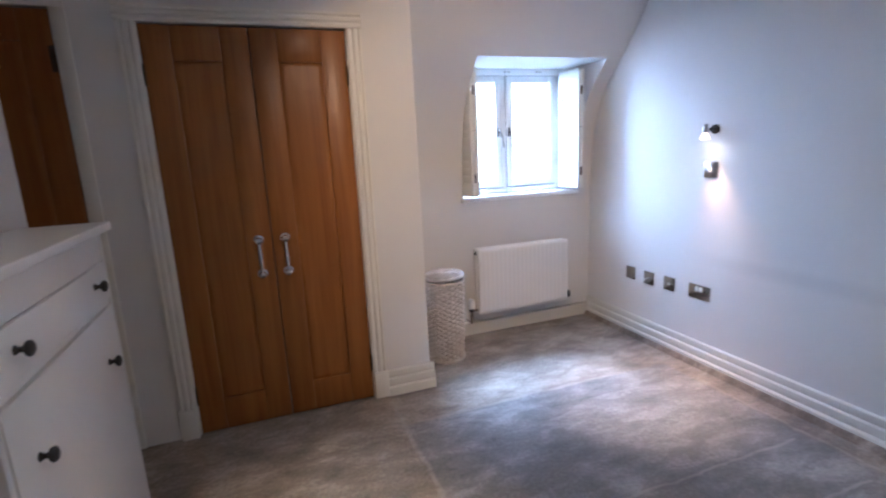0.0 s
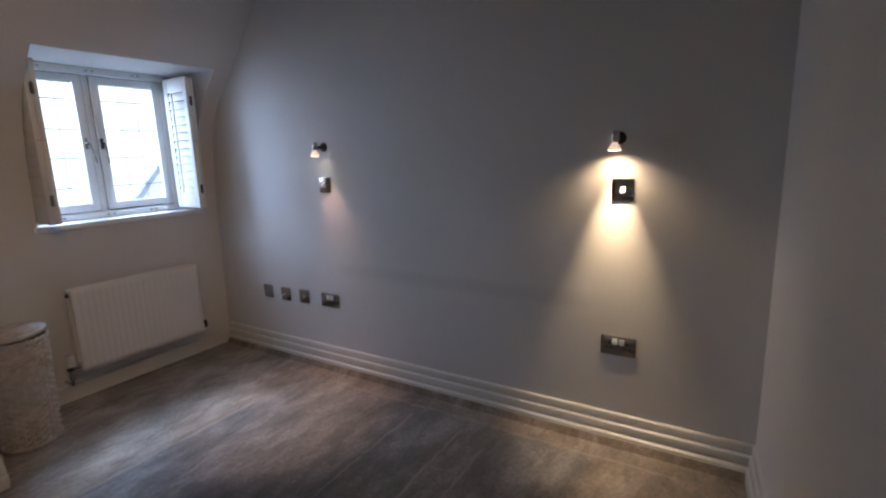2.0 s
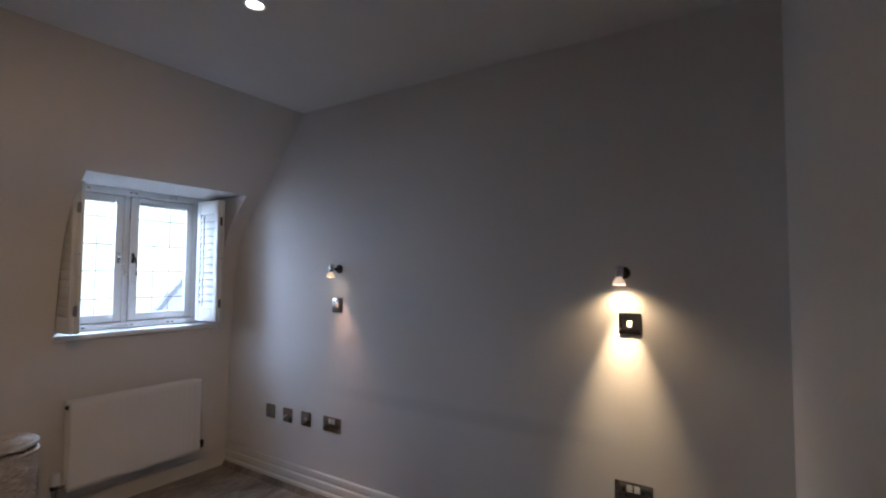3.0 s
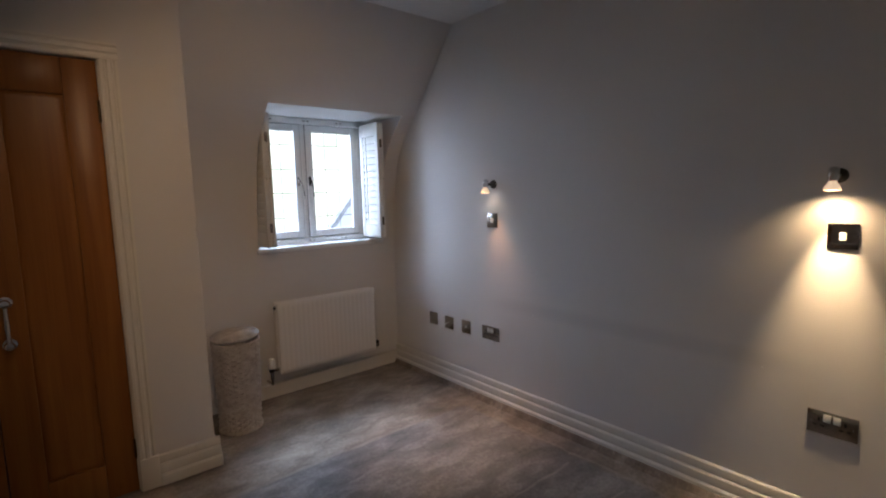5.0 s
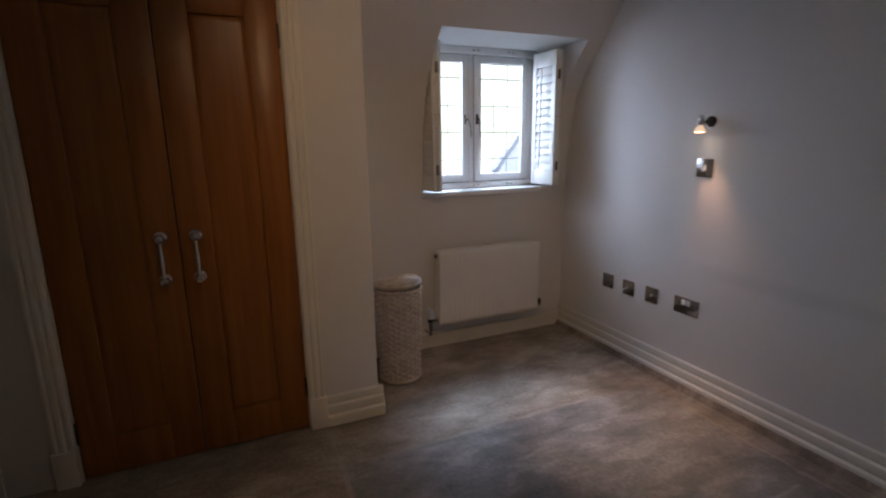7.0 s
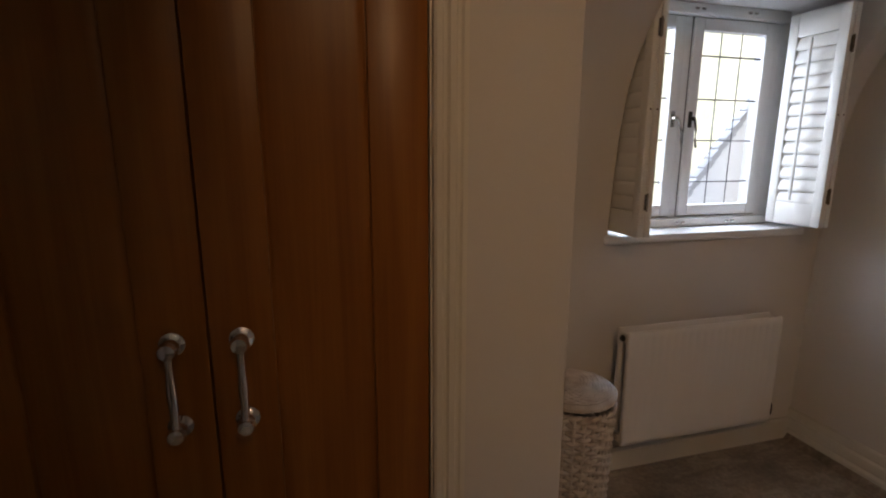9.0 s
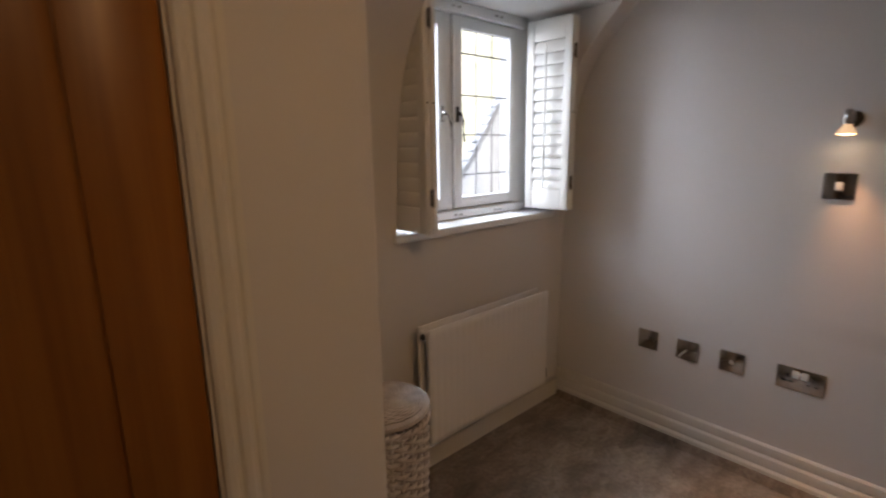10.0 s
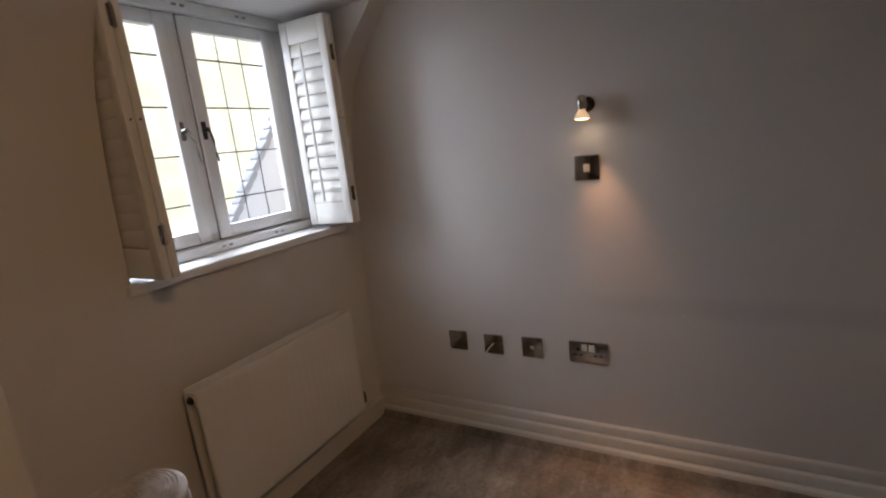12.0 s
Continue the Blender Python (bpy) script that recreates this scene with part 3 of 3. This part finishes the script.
def shutter(place, rz, w, h, label, outer):
    """A bifold shutter: two louvred leaves folded face to face, with hinges and a tilt rod."""
    ob = thing("window_shutter", place, label, "shutter", "window shutters", rz=rz)
    t = 0.024
    for i, y0 in enumerate((0.0, outer * 0.027)):
        f = part("leaf", shutter_leaf(w, h), SHUT, ob)
        f.location.y = y0
        me = mesh_of("slat", slat(w), SHUT)
        n = 13
        for k in range(n):
            s = new("slat", me)
            s.parent = f
            s.matrix_basis = pose(0, t / 2, 0.085 + (h - 0.17) * (k + 0.5) / n, 75 if outer > 0 else -87)
        if i == 0 and outer > 0:
            bm = B()
            box(bm, w / 2 - 0.006, -0.030, 0.10, w / 2 + 0.006, -0.021, h - 0.10, 0.003)
            part("tilt_rod", bm, SHUT, f)
    for z in (0.12, h - 0.14):
        bm = B()
        y = outer * 0.026 + (0.0 if outer > 0 else t)
        box(bm, w - 0.002, y - 0.009, z - 0.026, w + 0.0015, y + 0.009, z + 0.026, 0.0005)
        tube(bm, (w + 0.004, y, z - 0.03), (w + 0.004, y, z + 0.03), 0.004, n=10)
        part("hinge", bm, HINGE if outer > 0 else STEEL, ob, "small metal hinge")
    for y in (0.010, outer * 0.027 + 0.012):
        bm = B()
        tube(bm, (w - 0.001, y, h * 0.52), (w + 0.002, y, h * 0.52), 0.003, n=8)
        part("screw", bm, HINGE, ob)
    return ob


shutter((2.966, 3.956, 1.004), -87, 0.222, 0.806, "white louvred shutter folded open against the recess", 1)
shutter((2.190, 3.956, 1.004), -90, 0.235, 0.806, "shaded cream louvred shutter folded open beside the wall", -1)

# ---- radiator ----
RDX0, RDX1, RDZ0, RDZ1, RDY = 2.208, 2.926, 0.178, 0.640, 3.775
rad = thing("radiator", (RDX0, RDY, 0), "white enamelled panel radiator with vertical flutes on the wall", "radiator")
w = RDX1 - RDX0


def fluted_panel(y, t):
    """A pressed steel sheet with vertical flutes and a rolled edge."""
    bm = B()
    pts = [(0, t), (0.0, 0.004), (0.004, 0.0), (0.018, 0.0)]
    x = 0.024
    while x < w - 0.045:
        pts += [(x, 0.0), (x + 0.005, 0.0009), (x + 0.011, 0.0009), (x + 0.016, 0.0)]
        x += 0.0333
    pts += [(w - 0.018, 0.0), (w - 0.004, 0.0), (w, 0.004), (w, t)]
    rings = []
    for z, d in ((RDZ0, 0.008), (RDZ0 + 0.012, 0.0), (RDZ0 + 0.03, 0.0), (RDZ1 - 0.03, 0.0), (RDZ1 - 0.012, 0.0), (RDZ1, 0.006)):
        flat = z < RDZ0 + 0.02 or z > RDZ1 - 0.02
        rings.append([bm.verts.new((px, y + (0 if flat and 0 < py < 0.001 else py) + (d if py < t else 0), z)) for px, py in pts])
    for a, c in zip(rings, rings[1:]):
        for k in range(len(pts) - 1):
            bm.faces.new((a[k], a[k + 1], c[k + 1], c[k]))
        bm.faces.new((a[-1], a[0], c[0], c[-1]))
    bm.faces.new(rings[0])
    bm.faces.new(rings[-1][::-1])
    return bm


part("front_panel", fluted_panel(0, 0.012), ENAMEL, rad, smooth=50)
part("back_panel", fluted_panel(0.056, 0.012), ENAMEL, rad, smooth=50)
bm = B()
for k in range(24):
    x = 0.03 + (w - 0.06) * k / 23
    box(bm, x - 0.001, 0.012, RDZ0 + 0.03, x + 0.001, 0.056, RDZ1 - 0.035)
part("convector_fins", bm, ENAMEL, rad)
for x in (0.0, w - 0.014):
    for z in (RDZ0 + 0.012, RDZ1 - 0.045):
        bm = B()
        box(bm, x, 0.008, z, x + 0.014, 0.062, z + 0.033, 0.004)
        part("end_tank", bm, ENAMEL, rad)
for x in (0.12, w - 0.12):
    bm = B()
    box(bm, x - 0.015, 0.068, RDZ0 + 0.05, x + 0.015, 0.126, RDZ1 - 0.05)
    part("wall_bracket", bm, ENAMEL, rad)
for x, s in ((0.0, -1), (w, 1)):
    bm = B()
    lathe(bm, [(0, 0.012), (0.006, 0.012), (0.006, 0.006), (0.012, 0.006), (0.013, 0)], pose(x, 0.035, RDZ1 - 0.03, 0, 90 * s), n=16)
    part("bleed_plug", bm, BLACK if s < 0 else ENAMEL, rad, "dark bleed plug" if s < 0 else "")
# thermostatic valve and lockshield with tails
bm = B()
tube(bm, (0.0, 0.035, RDZ0 + 0.028), (-0.045, 0.035, RDZ0 + 0.028), 0.009, n=14)
tube(bm, (-0.045, 0.035, RDZ0 - 0.03), (-0.045, 0.035, RDZ0 + 0.045), 0.012, n=14)
pipe(bm, [(-0.045, 0.035, RDZ0 - 0.03), (-0.045, 0.036, RDZ0 - 0.05), (-0.045, 0.042, RDZ0 - 0.062), (-0.045, 0.13, RDZ0 - 0.064)], 0.0075)
part("valve_body", bm, STEEL, rad, "dull metal valve and pipe tail")
bm = B()
lathe(bm, [(0, 0), (0.019, 0), (0.023, 0.008), (0.023, 0.044), (0.019, 0.062), (0.011, 0.067), (0, 0.067)], pose(-0.045, 0.035, RDZ0 + 0.045), n=20)
part("thermostat_head", bm, PLASTIC, rad, "white thermostat head")
bm = B()
tube(bm, (-0.045, 0.035, RDZ0 + 0.024), (-0.045, 0.035, RDZ0 + 0.0455), 0.0185, 0.0165, n=18)
part("collar", bm, BLACK, rad, "black valve collar")
bm = B()
tube(bm, (w, 0.035, RDZ0 + 0.028), (w + 0.03, 0.035, RDZ0 + 0.028), 0.008, n=14)
pipe(bm, [(w + 0.03, 0.035, RDZ0 + 0.03), (w + 0.03, 0.037, RDZ0 + 0.01), (w + 0.03, 0.042, RDZ0 - 0.002), (w + 0.03, 0.13, RDZ0 - 0.004)], 0.0075)
part("lockshield_pipe", bm, TRIM, rad)
bm = B()
lathe(bm, [(0, 0), (0.012, 0), (0.013, 0.02), (0.011, 0.045), (0, 0.048)], pose(w + 0.03, 0.035, RDZ0 + 0.015), n=16)
part("lockshield_cap", bm, BLACK, rad, "black lockshield cap")


# ---- wall plates ----
def plate(name, y, z, w, h, label, category, group="", mat=STEEL):
    """A metal wall plate on the east wall; its parts face -x."""
    ob = thing(name, (EAST, y, z), label, category, group)
    bm = B()
    box(bm, -0.006, -w / 2, -h / 2, 0, w / 2, h / 2, 0.0025)
    part("faceplate", bm, mat, ob)
    for s in (-1, 1):
        bm = B()
        lathe(bm, [(0, 0.0012), (0.0025, 0.001), (0.0032, 0)], pose(-0.006, s * 0.030 if w < 0.1 else s * 0.060, 0, 0, -90), n=12)
        part("screw", bm, CHROME, ob)
    return ob


def rocker(ob, y, z=0.0, mat=None):
    bm = B()
    box(bm, -0.011, y - 0.011, z - 0.014, -0.005, y + 0.011, z + 0.014, 0.002)
    part("rocker", bm, mat or PLASTIC, ob, "white rocker")


def holes(ob, y):
    for dy, dz, a, c in ((0, 0.012, 0.004, 0.008), (-0.011, -0.010, 0.0075, 0.0035), (0.011, -0.010, 0.0075, 0.0035)):
        bm = B()
        box(bm, -0.0068, y + dy - a / 1.2, dz - c / 1.2, -0.0055, y + dy + a / 1.2, dz + c / 1.2)
        part("pin_hole", bm, BLACK, ob, "dark pin hole")


for y, z in ((2.835, 1.140), (1.177, 1.132)):
    sw = plate("light_switch", y, z, 0.087, 0.087, "polished steel light switch with a white rocker under a wall spot", "light switch", "bedside switches")
    rocker(sw, 0.0)
for y, z in ((2.863, 0.437), (1.171, 0.456)):
    so = plate("double_socket", y, z, 0.147, 0.087, "polished steel double power socket on the wall", "power socket", "bedside sockets")
    rocker(so, 0.014, 0.020)
    rocker(so, -0.014, 0.020)
    holes(so, 0.038)
    holes(so, -0.038)
pl = plate("outlet_plate", 3.425, 0.432, 0.087, 0.087, "blank polished steel single outlet plate", "outlet plate")
bm = B()
box(bm, -0.0075, -0.02, -0.014, -0.0055, 0.02, 0.014, 0.001)
part("insert", bm, STEEL, pl)
pl = plate("outlet_plate", 3.257, 0.430, 0.087, 0.087, "polished steel outlet plate with a pale cable stub", "outlet plate")
bm = B()
pipe(bm, [(-0.004, 0.002, 0.002), (-0.018, 0.004, 0.0), (-0.030, 0.012, -0.010), (-0.036, 0.022, -0.026)], 0.0035)
part("cable_stub", bm, PLASTIC, pl, "pale cable stub")
pl = plate("aerial_socket", 3.087, 0.434, 0.087, 0.087, "polished steel aerial socket plate", "aerial socket")
bm = B()
lathe(bm, [(0, 0.006), (0.004, 0.006), (0.0045, 0.001), (0.008, 0.001), (0.009, 0)], pose(-0.006, 0, 0, 0, -90), n=16)
part("aerial_pin", bm, PLASTIC, pl)


# ---- wall spots ----
def wall_spot(y, z, power, turn=0, wide=0.42, cone=50, colour=(1.0, 0.66, 0.33), lean=-3.5):
    ob = thing("wall_spot", (EAST, y, z), "lit chrome wall spot with a halogen bulb pointing down", "wall lamp", "bedside wall spots")
    bm = B()
    lathe(bm, [(0, 0.014), (0.018, 0.014), (0.024, 0.010), (0.026, 0)], pose(0, 0, 0.012, 0, -90), n=24)
    tube(bm, (-0.012, 0, 0.012), (-0.060, 0, 0.012), 0.008, n=14)
    part("wall_arm", bm, DARKMETAL, ob, "dark metal arm")
    bm = B()
    lathe(bm, [(0, 0.030), (0.012, 0.030), (0.016, 0.024), (0.016, -0.006), (0.014, -0.010), (0.014, -0.016), (0, -0.016)], pose(-0.064, 0.004, 0.010, 0, 6), n=20)
    part("lamp_holder", bm, CHROME, ob, "polished chrome lamp holder")
    bm = B()
    lathe(bm, [(0.010, -0.014), (0.013, -0.022), (0.021, -0.034), (0.0255, -0.046), (0.0245, -0.047), (0.019, -0.034), (0.012, -0.024), (0.008, -0.014)], pose(-0.064, 0.004, 0.010, 0, 6), n=24)
    part("reflector", bm, DICHROIC, ob, "glowing glass reflector")
    bm = B()
    lathe(bm, [(0, -0.038), (0.018, -0.037), (0.0225, -0.044), (0, -0.046)], pose(-0.064, 0.004, 0.010, 0, 6), n=20)
    part("bulb", bm, BULB, ob, "glowing halogen bulb")
    beam = (EAST - 0.066, y + 0.004, z - 0.044)
    lamp("wall_spot_light", "SPOT", pose(*beam, turn, -6), power * wide, (1.0, 0.64, 0.31), cone=150, blend=0.9, soft=0.012)
    lamp("wall_spot_beam", "SPOT", pose(*beam, turn, lean), power * 5.0, colour, cone=cone, blend=1.0, soft=0.012)
    return ob


wall_spot(2.824, 1.342, SPOT1, -9, 0.03, 54, (1.0, 0.50, 0.24), 0.0)
wall_spot(1.198, 1.326, SPOT2)


# ---- downlights ----
def downlight(x, y, power, beam=0, aim=None, spread=110, cone=40, colour=(1.0, 0.68, 0.40)):
    ob = thing("downlight", (x, y, TOP), "lit recessed ceiling downlight with a white ring, in a partly added set", "downlight", "ceiling downlights")
    bm = B()
    lathe(bm, [(0.030, 0.004), (0.033, -0.004), (0.040, -0.006), (0.044, -0.003), (0.045, 0.001), (0.030, 0.004)], n=32)
    part("ring", bm, WHITE, ob)
    bm = B()
    lathe(bm, [(0, -0.002), (0.029, -0.001), (0.031, 0.003), (0, 0.004)], n=28)
    part("diffuser", bm, DIFF, ob, "glowing frosted diffuser")
    eye = (x, y, TOP - 0.012)
    lamp("downlight_glow", "SPOT", pose(*eye), power, (1.0, 0.66, 0.37), cone=spread, blend=0.8, soft=0.03)
    if aim:
        lamp("downlight_beam", "SPOT", look(eye, aim), beam, colour, cone=cone, blend=1.0, soft=0.03)
    return ob


downlight(2.226, 2.321, DOWN1, BEAM1, (2.66, 2.68, 0), cone=30, colour=(1.0, 0.58, 0.29))
# out of view, inferred from the warm floor before the wardrobe
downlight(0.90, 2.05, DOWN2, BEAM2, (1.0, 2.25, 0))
# unseen fill lamp added to warm the pier and window alcove
downlight(1.35, 1.60, FILL_GLOW, FILL_BEAM, (2.25, 3.7, 0.90), spread=165, cone=76, colour=(1.0, 0.60, 0.30))


# ---- laundry basket ----
def laundry_basket(x, y):
    ob = thing("laundry_basket", (x, y, 0), "white painted woven wicker laundry basket with a lid", "laundry basket")
    R0, R1, H, n = 0.106, 0.118, 0.519, 24
    rad_at = lambda z: R0 + (R1 - R0) * min(1, z / H * 1.15)
    for k in range(n):
        a = math.tau * k / n
        bm = B()
        pipe(bm, [(rad_at(z) * math.cos(a), rad_at(z) * math.sin(a), z) for z in (0.0, H / 4, H / 2, H * 0.75, H)], 0.0050, n=6)
        part("stake", bm, WICKER, ob)
    # woven rows: every strand passes in front of one stake and behind the next
    rows = 34
    bm = B()
    for r in range(rows):
        z = 0.012 + (H - 0.03) * r / (rows - 1)
        seg, side = n * 4, 5
        dense = 0.0074
        rings = []
        for i in range(seg):
            a = math.tau * i / seg
            wave = 0.0066 * math.cos(a * n / 2 + math.pi * (r % 2)) + random.uniform(-0.0006, 0.0006)
            rr = rad_at(z) + wave
            zz = z + random.uniform(-0.0012, 0.0012)
            rings.append([bm.verts.new(((rr + dense * 0.62 * math.cos(q)) * math.cos(a), (rr + dense * 0.62 * math.cos(q)) * math.sin(a), zz + dense * math.sin(q))) for q in (math.tau * t / side for t in range(side))])
        for i in range(seg):
            c, d = rings[i], rings[(i + 1) % seg]
            for t in range(side):
                bm.faces.new((c[t], c[(t + 1) % side], d[(t + 1) % side], d[t]))
    tagged(part("woven_wall", bm, WICKER, ob), kind="stuff")
    # plaited rims
    for z, r in ((0.008, R0 + 0.006), (H - 0.006, R1 + 0.004)):
        for strand in (0, 1):
            bm = B()
            pts = [((r + 0.005 * math.cos(18 * a + strand * math.pi)) * math.cos(a), (r + 0.005 * math.cos(18 * a + strand * math.pi)) * math.sin(a), z + 0.005 * math.sin(18 * a + strand * math.pi)) for a in (math.tau * k / 120 for k in range(121))]
            pipe(bm, pts, 0.0055, n=6)
            part("rim_strand", bm, WICKER, ob)
    # lid: shallow woven dome, lifted a little to one side
    bm = B()
    lathe(bm, [(0, 0.012), (0.05, 0.011), (0.10, 0.008), (0.120, 0.005), (0.129, -0.001), (0.129, -0.011), (0.123, -0.015), (0.112, -0.013), (0, -0.010)], pose(0, 0, H + 0.030, 0, -2.5), n=40)
    lid = part("lid", bm, WICKER, ob, "woven wicker lid")
    for k in range(12):
        bm = B()
        r = 0.012 + 0.0092 * k
        pts = [((r + 0.0008 * math.cos(23 * a)) * math.cos(a), r * math.sin(a), 0.0125 - 0.45 * r * r + 0.0012 * math.cos(17 * a + k * math.pi)) for a in (math.tau * q / 72 for q in range(73))]
        pipe(bm, [pose(0, 0, H + 0.031, 0, -2.5) @ Vector(p) for p in pts], 0.0042, n=5)
        part("coil", bm, WICKER, lid)
    return ob


laundry_basket(1.894, 3.61)


# ---- shoe cabinet ----
def turned_knob(parent, y, z, x):
    bm = B()
    lathe(bm, [(0, 0.034), (0.010, 0.034), (0.0165, 0.030), (0.018, 0.025), (0.015, 0.020), (0.007, 0.016), (0.006, 0.008), (0.010, 0.002), (0.011, 0)], pose(x, y, z, 0, 90), n=22)
    part("knob", bm, BLACK, parent, "turned black knob")


CX0, CX1, CY0, CY1 = 0.026, 0.257, 0.0, 0.82
cab = thing("shoe_cabinet", (WEST - 0.014, 1.90, 0), "tall white lacquered shoe cabinet with black knobs against the wall", "cabinet")
for nm, a in (
    ("side_panel", (CX0, CY0, 0.0, CX1, CY0 + 0.022, 1.108)),
    ("side_panel", (CX0, CY1 - 0.022, 0.0, CX1, CY1, 1.108)),
    ("back_panel", (CX0, CY0 + 0.022, 0.04, CX0 + 0.012, CY1 - 0.022, 1.108)),
    ("rail", (CX0 + 0.012, CY0 + 0.022, 0.868, CX1 - 0.004, CY1 - 0.022, 0.884)),
    ("bottom_panel", (CX0 + 0.012, CY0 + 0.022, 0.045, CX1 - 0.02, CY1 - 0.022, 0.065)),
    ("rail", (CX1 - 0.03, CY0 + 0.022, 1.013, CX1 - 0.002, CY1 - 0.022, 1.108)),
):
    bm = B()
    box(bm, *a, 0.002)
    part(nm, bm, LACQUER, cab)
bm = B()
box(bm, CX0, CY0 - 0.03, 1.108, CX1 + 0.028, CY1 + 0.035, 1.136, 0.006, 3)
part("top", bm, LACQUER, cab, "glossy white top")
for z0, z1, nm, kz in ((0.889, 1.009, "drawer", 0.955), (0.072, 0.864, "flap", 0.708)):
    bm = B()
    box(bm, CX1 - 0.016, CY0 + 0.026, z0, CX1 + 0.003, CY1 - 0.026, z1, 0.002)
    front = part(nm, bm, LACQUER, cab)
    for y in (0.129, 0.663):
        turned_knob(front, y, kz, CX1 + 0.003)

# ---- outside the window ----
bm = B()
box(bm, -60, 4.24, -12.0, 90, 140, -11.8)
structure("ground", bm, material("lawn", (0.10, 0.14, 0.05), 0.9, dark=(0.05, 0.08, 0.03), scale=0.4, fine=30), "green lawn below the window", "lawn")

# tree backdrop glows by itself: its daylight is put into the emission
fol = bpy.data.materials.new("self_lit_trees")
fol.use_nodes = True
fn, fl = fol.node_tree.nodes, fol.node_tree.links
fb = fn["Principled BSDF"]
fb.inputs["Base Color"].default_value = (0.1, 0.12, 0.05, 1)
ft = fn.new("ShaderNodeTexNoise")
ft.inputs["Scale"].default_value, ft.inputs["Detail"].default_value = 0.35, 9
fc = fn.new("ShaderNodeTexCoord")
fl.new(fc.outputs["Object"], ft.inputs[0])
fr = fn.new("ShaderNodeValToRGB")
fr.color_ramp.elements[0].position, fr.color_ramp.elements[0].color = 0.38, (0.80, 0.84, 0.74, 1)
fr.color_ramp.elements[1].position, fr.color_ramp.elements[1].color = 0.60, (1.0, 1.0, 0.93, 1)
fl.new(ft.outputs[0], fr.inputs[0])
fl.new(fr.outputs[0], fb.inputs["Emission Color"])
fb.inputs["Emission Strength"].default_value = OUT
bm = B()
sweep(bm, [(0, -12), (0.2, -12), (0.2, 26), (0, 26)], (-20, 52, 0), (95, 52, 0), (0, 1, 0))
structure("backdrop", bm, fol, "pale green distant trees on a self-lit backdrop", "trees")

RENDERED = material("pale_render", (0.86, 0.86, 0.86), 0.8, scale=3, fine=60, bump=0.3)
SLATE = material("grey_roof_tile", (0.50, 0.50, 0.51), 0.8, dark=(0.34, 0.34, 0.35), scale=12, fine=80, bump=0.4)
gab = thing("dormer_gable", (2.87, 4.43, 0.06), "pale weathered roof slope with a grey tiled verge outside", "roof")
bm = B()
LEAN = 0.10
corners = [(0, 0.75), (1.3, 0.75), (1.3, 2.36), (0, 0.89)]
rings = [[bm.verts.new((x, (z - 0.90) * LEAN + d, z)) for x, z in corners] for d in (0, 0.04)]
for k in range(4):
    bm.faces.new((rings[0][k], rings[0][(k + 1) % 4], rings[1][(k + 1) % 4], rings[1][k]))
bm.faces.new(rings[0][::-1])
bm.faces.new(rings[1])
part("slope", bm, RENDERED, gab)
bm = B()
box(bm, 0, -0.015, -11.8, 1.3, 0.3, 0.748)
part("wall", bm, RENDERED, gab)
bm = B()
box(bm, 0, 0, 0, 0.064, 0.055, 0.014, 0.003)
box(bm, 0, 0.004, -0.022, 0.066, 0.045, 0.0, 0.002)
tile = mesh_of("verge_tile", bm, SLATE)
ang = math.degrees(math.atan(1.13))
for k in range(26):
    ob = new("verge_tile", tile)
    ob.parent = gab
    d = 0.066 * k
    z = 0.895 + d * math.sin(radians(ang))
    ob.matrix_basis = pose(d * math.cos(radians(ang)), (z - 0.90) * LEAN - 0.012 + 0.003 * math.sin(k * 2.1), z, 0, -ang + 5)


# ---- small wall marks ----
for y, z in ((2.532, 0.612), (1.396, 0.611)):
    plug = thing("wall_plug", (EAST, y, z), "small white filled screw hole in the painted wall", "wall plug", "filled screw holes")
    bm = B()
    lathe(bm, [(0, 0.0015), (0.003, 0.0012), (0.0042, 0)], pose(0, 0, 0, 0, -90), n=12)
    part("cap", bm, PLASTIC, plug)
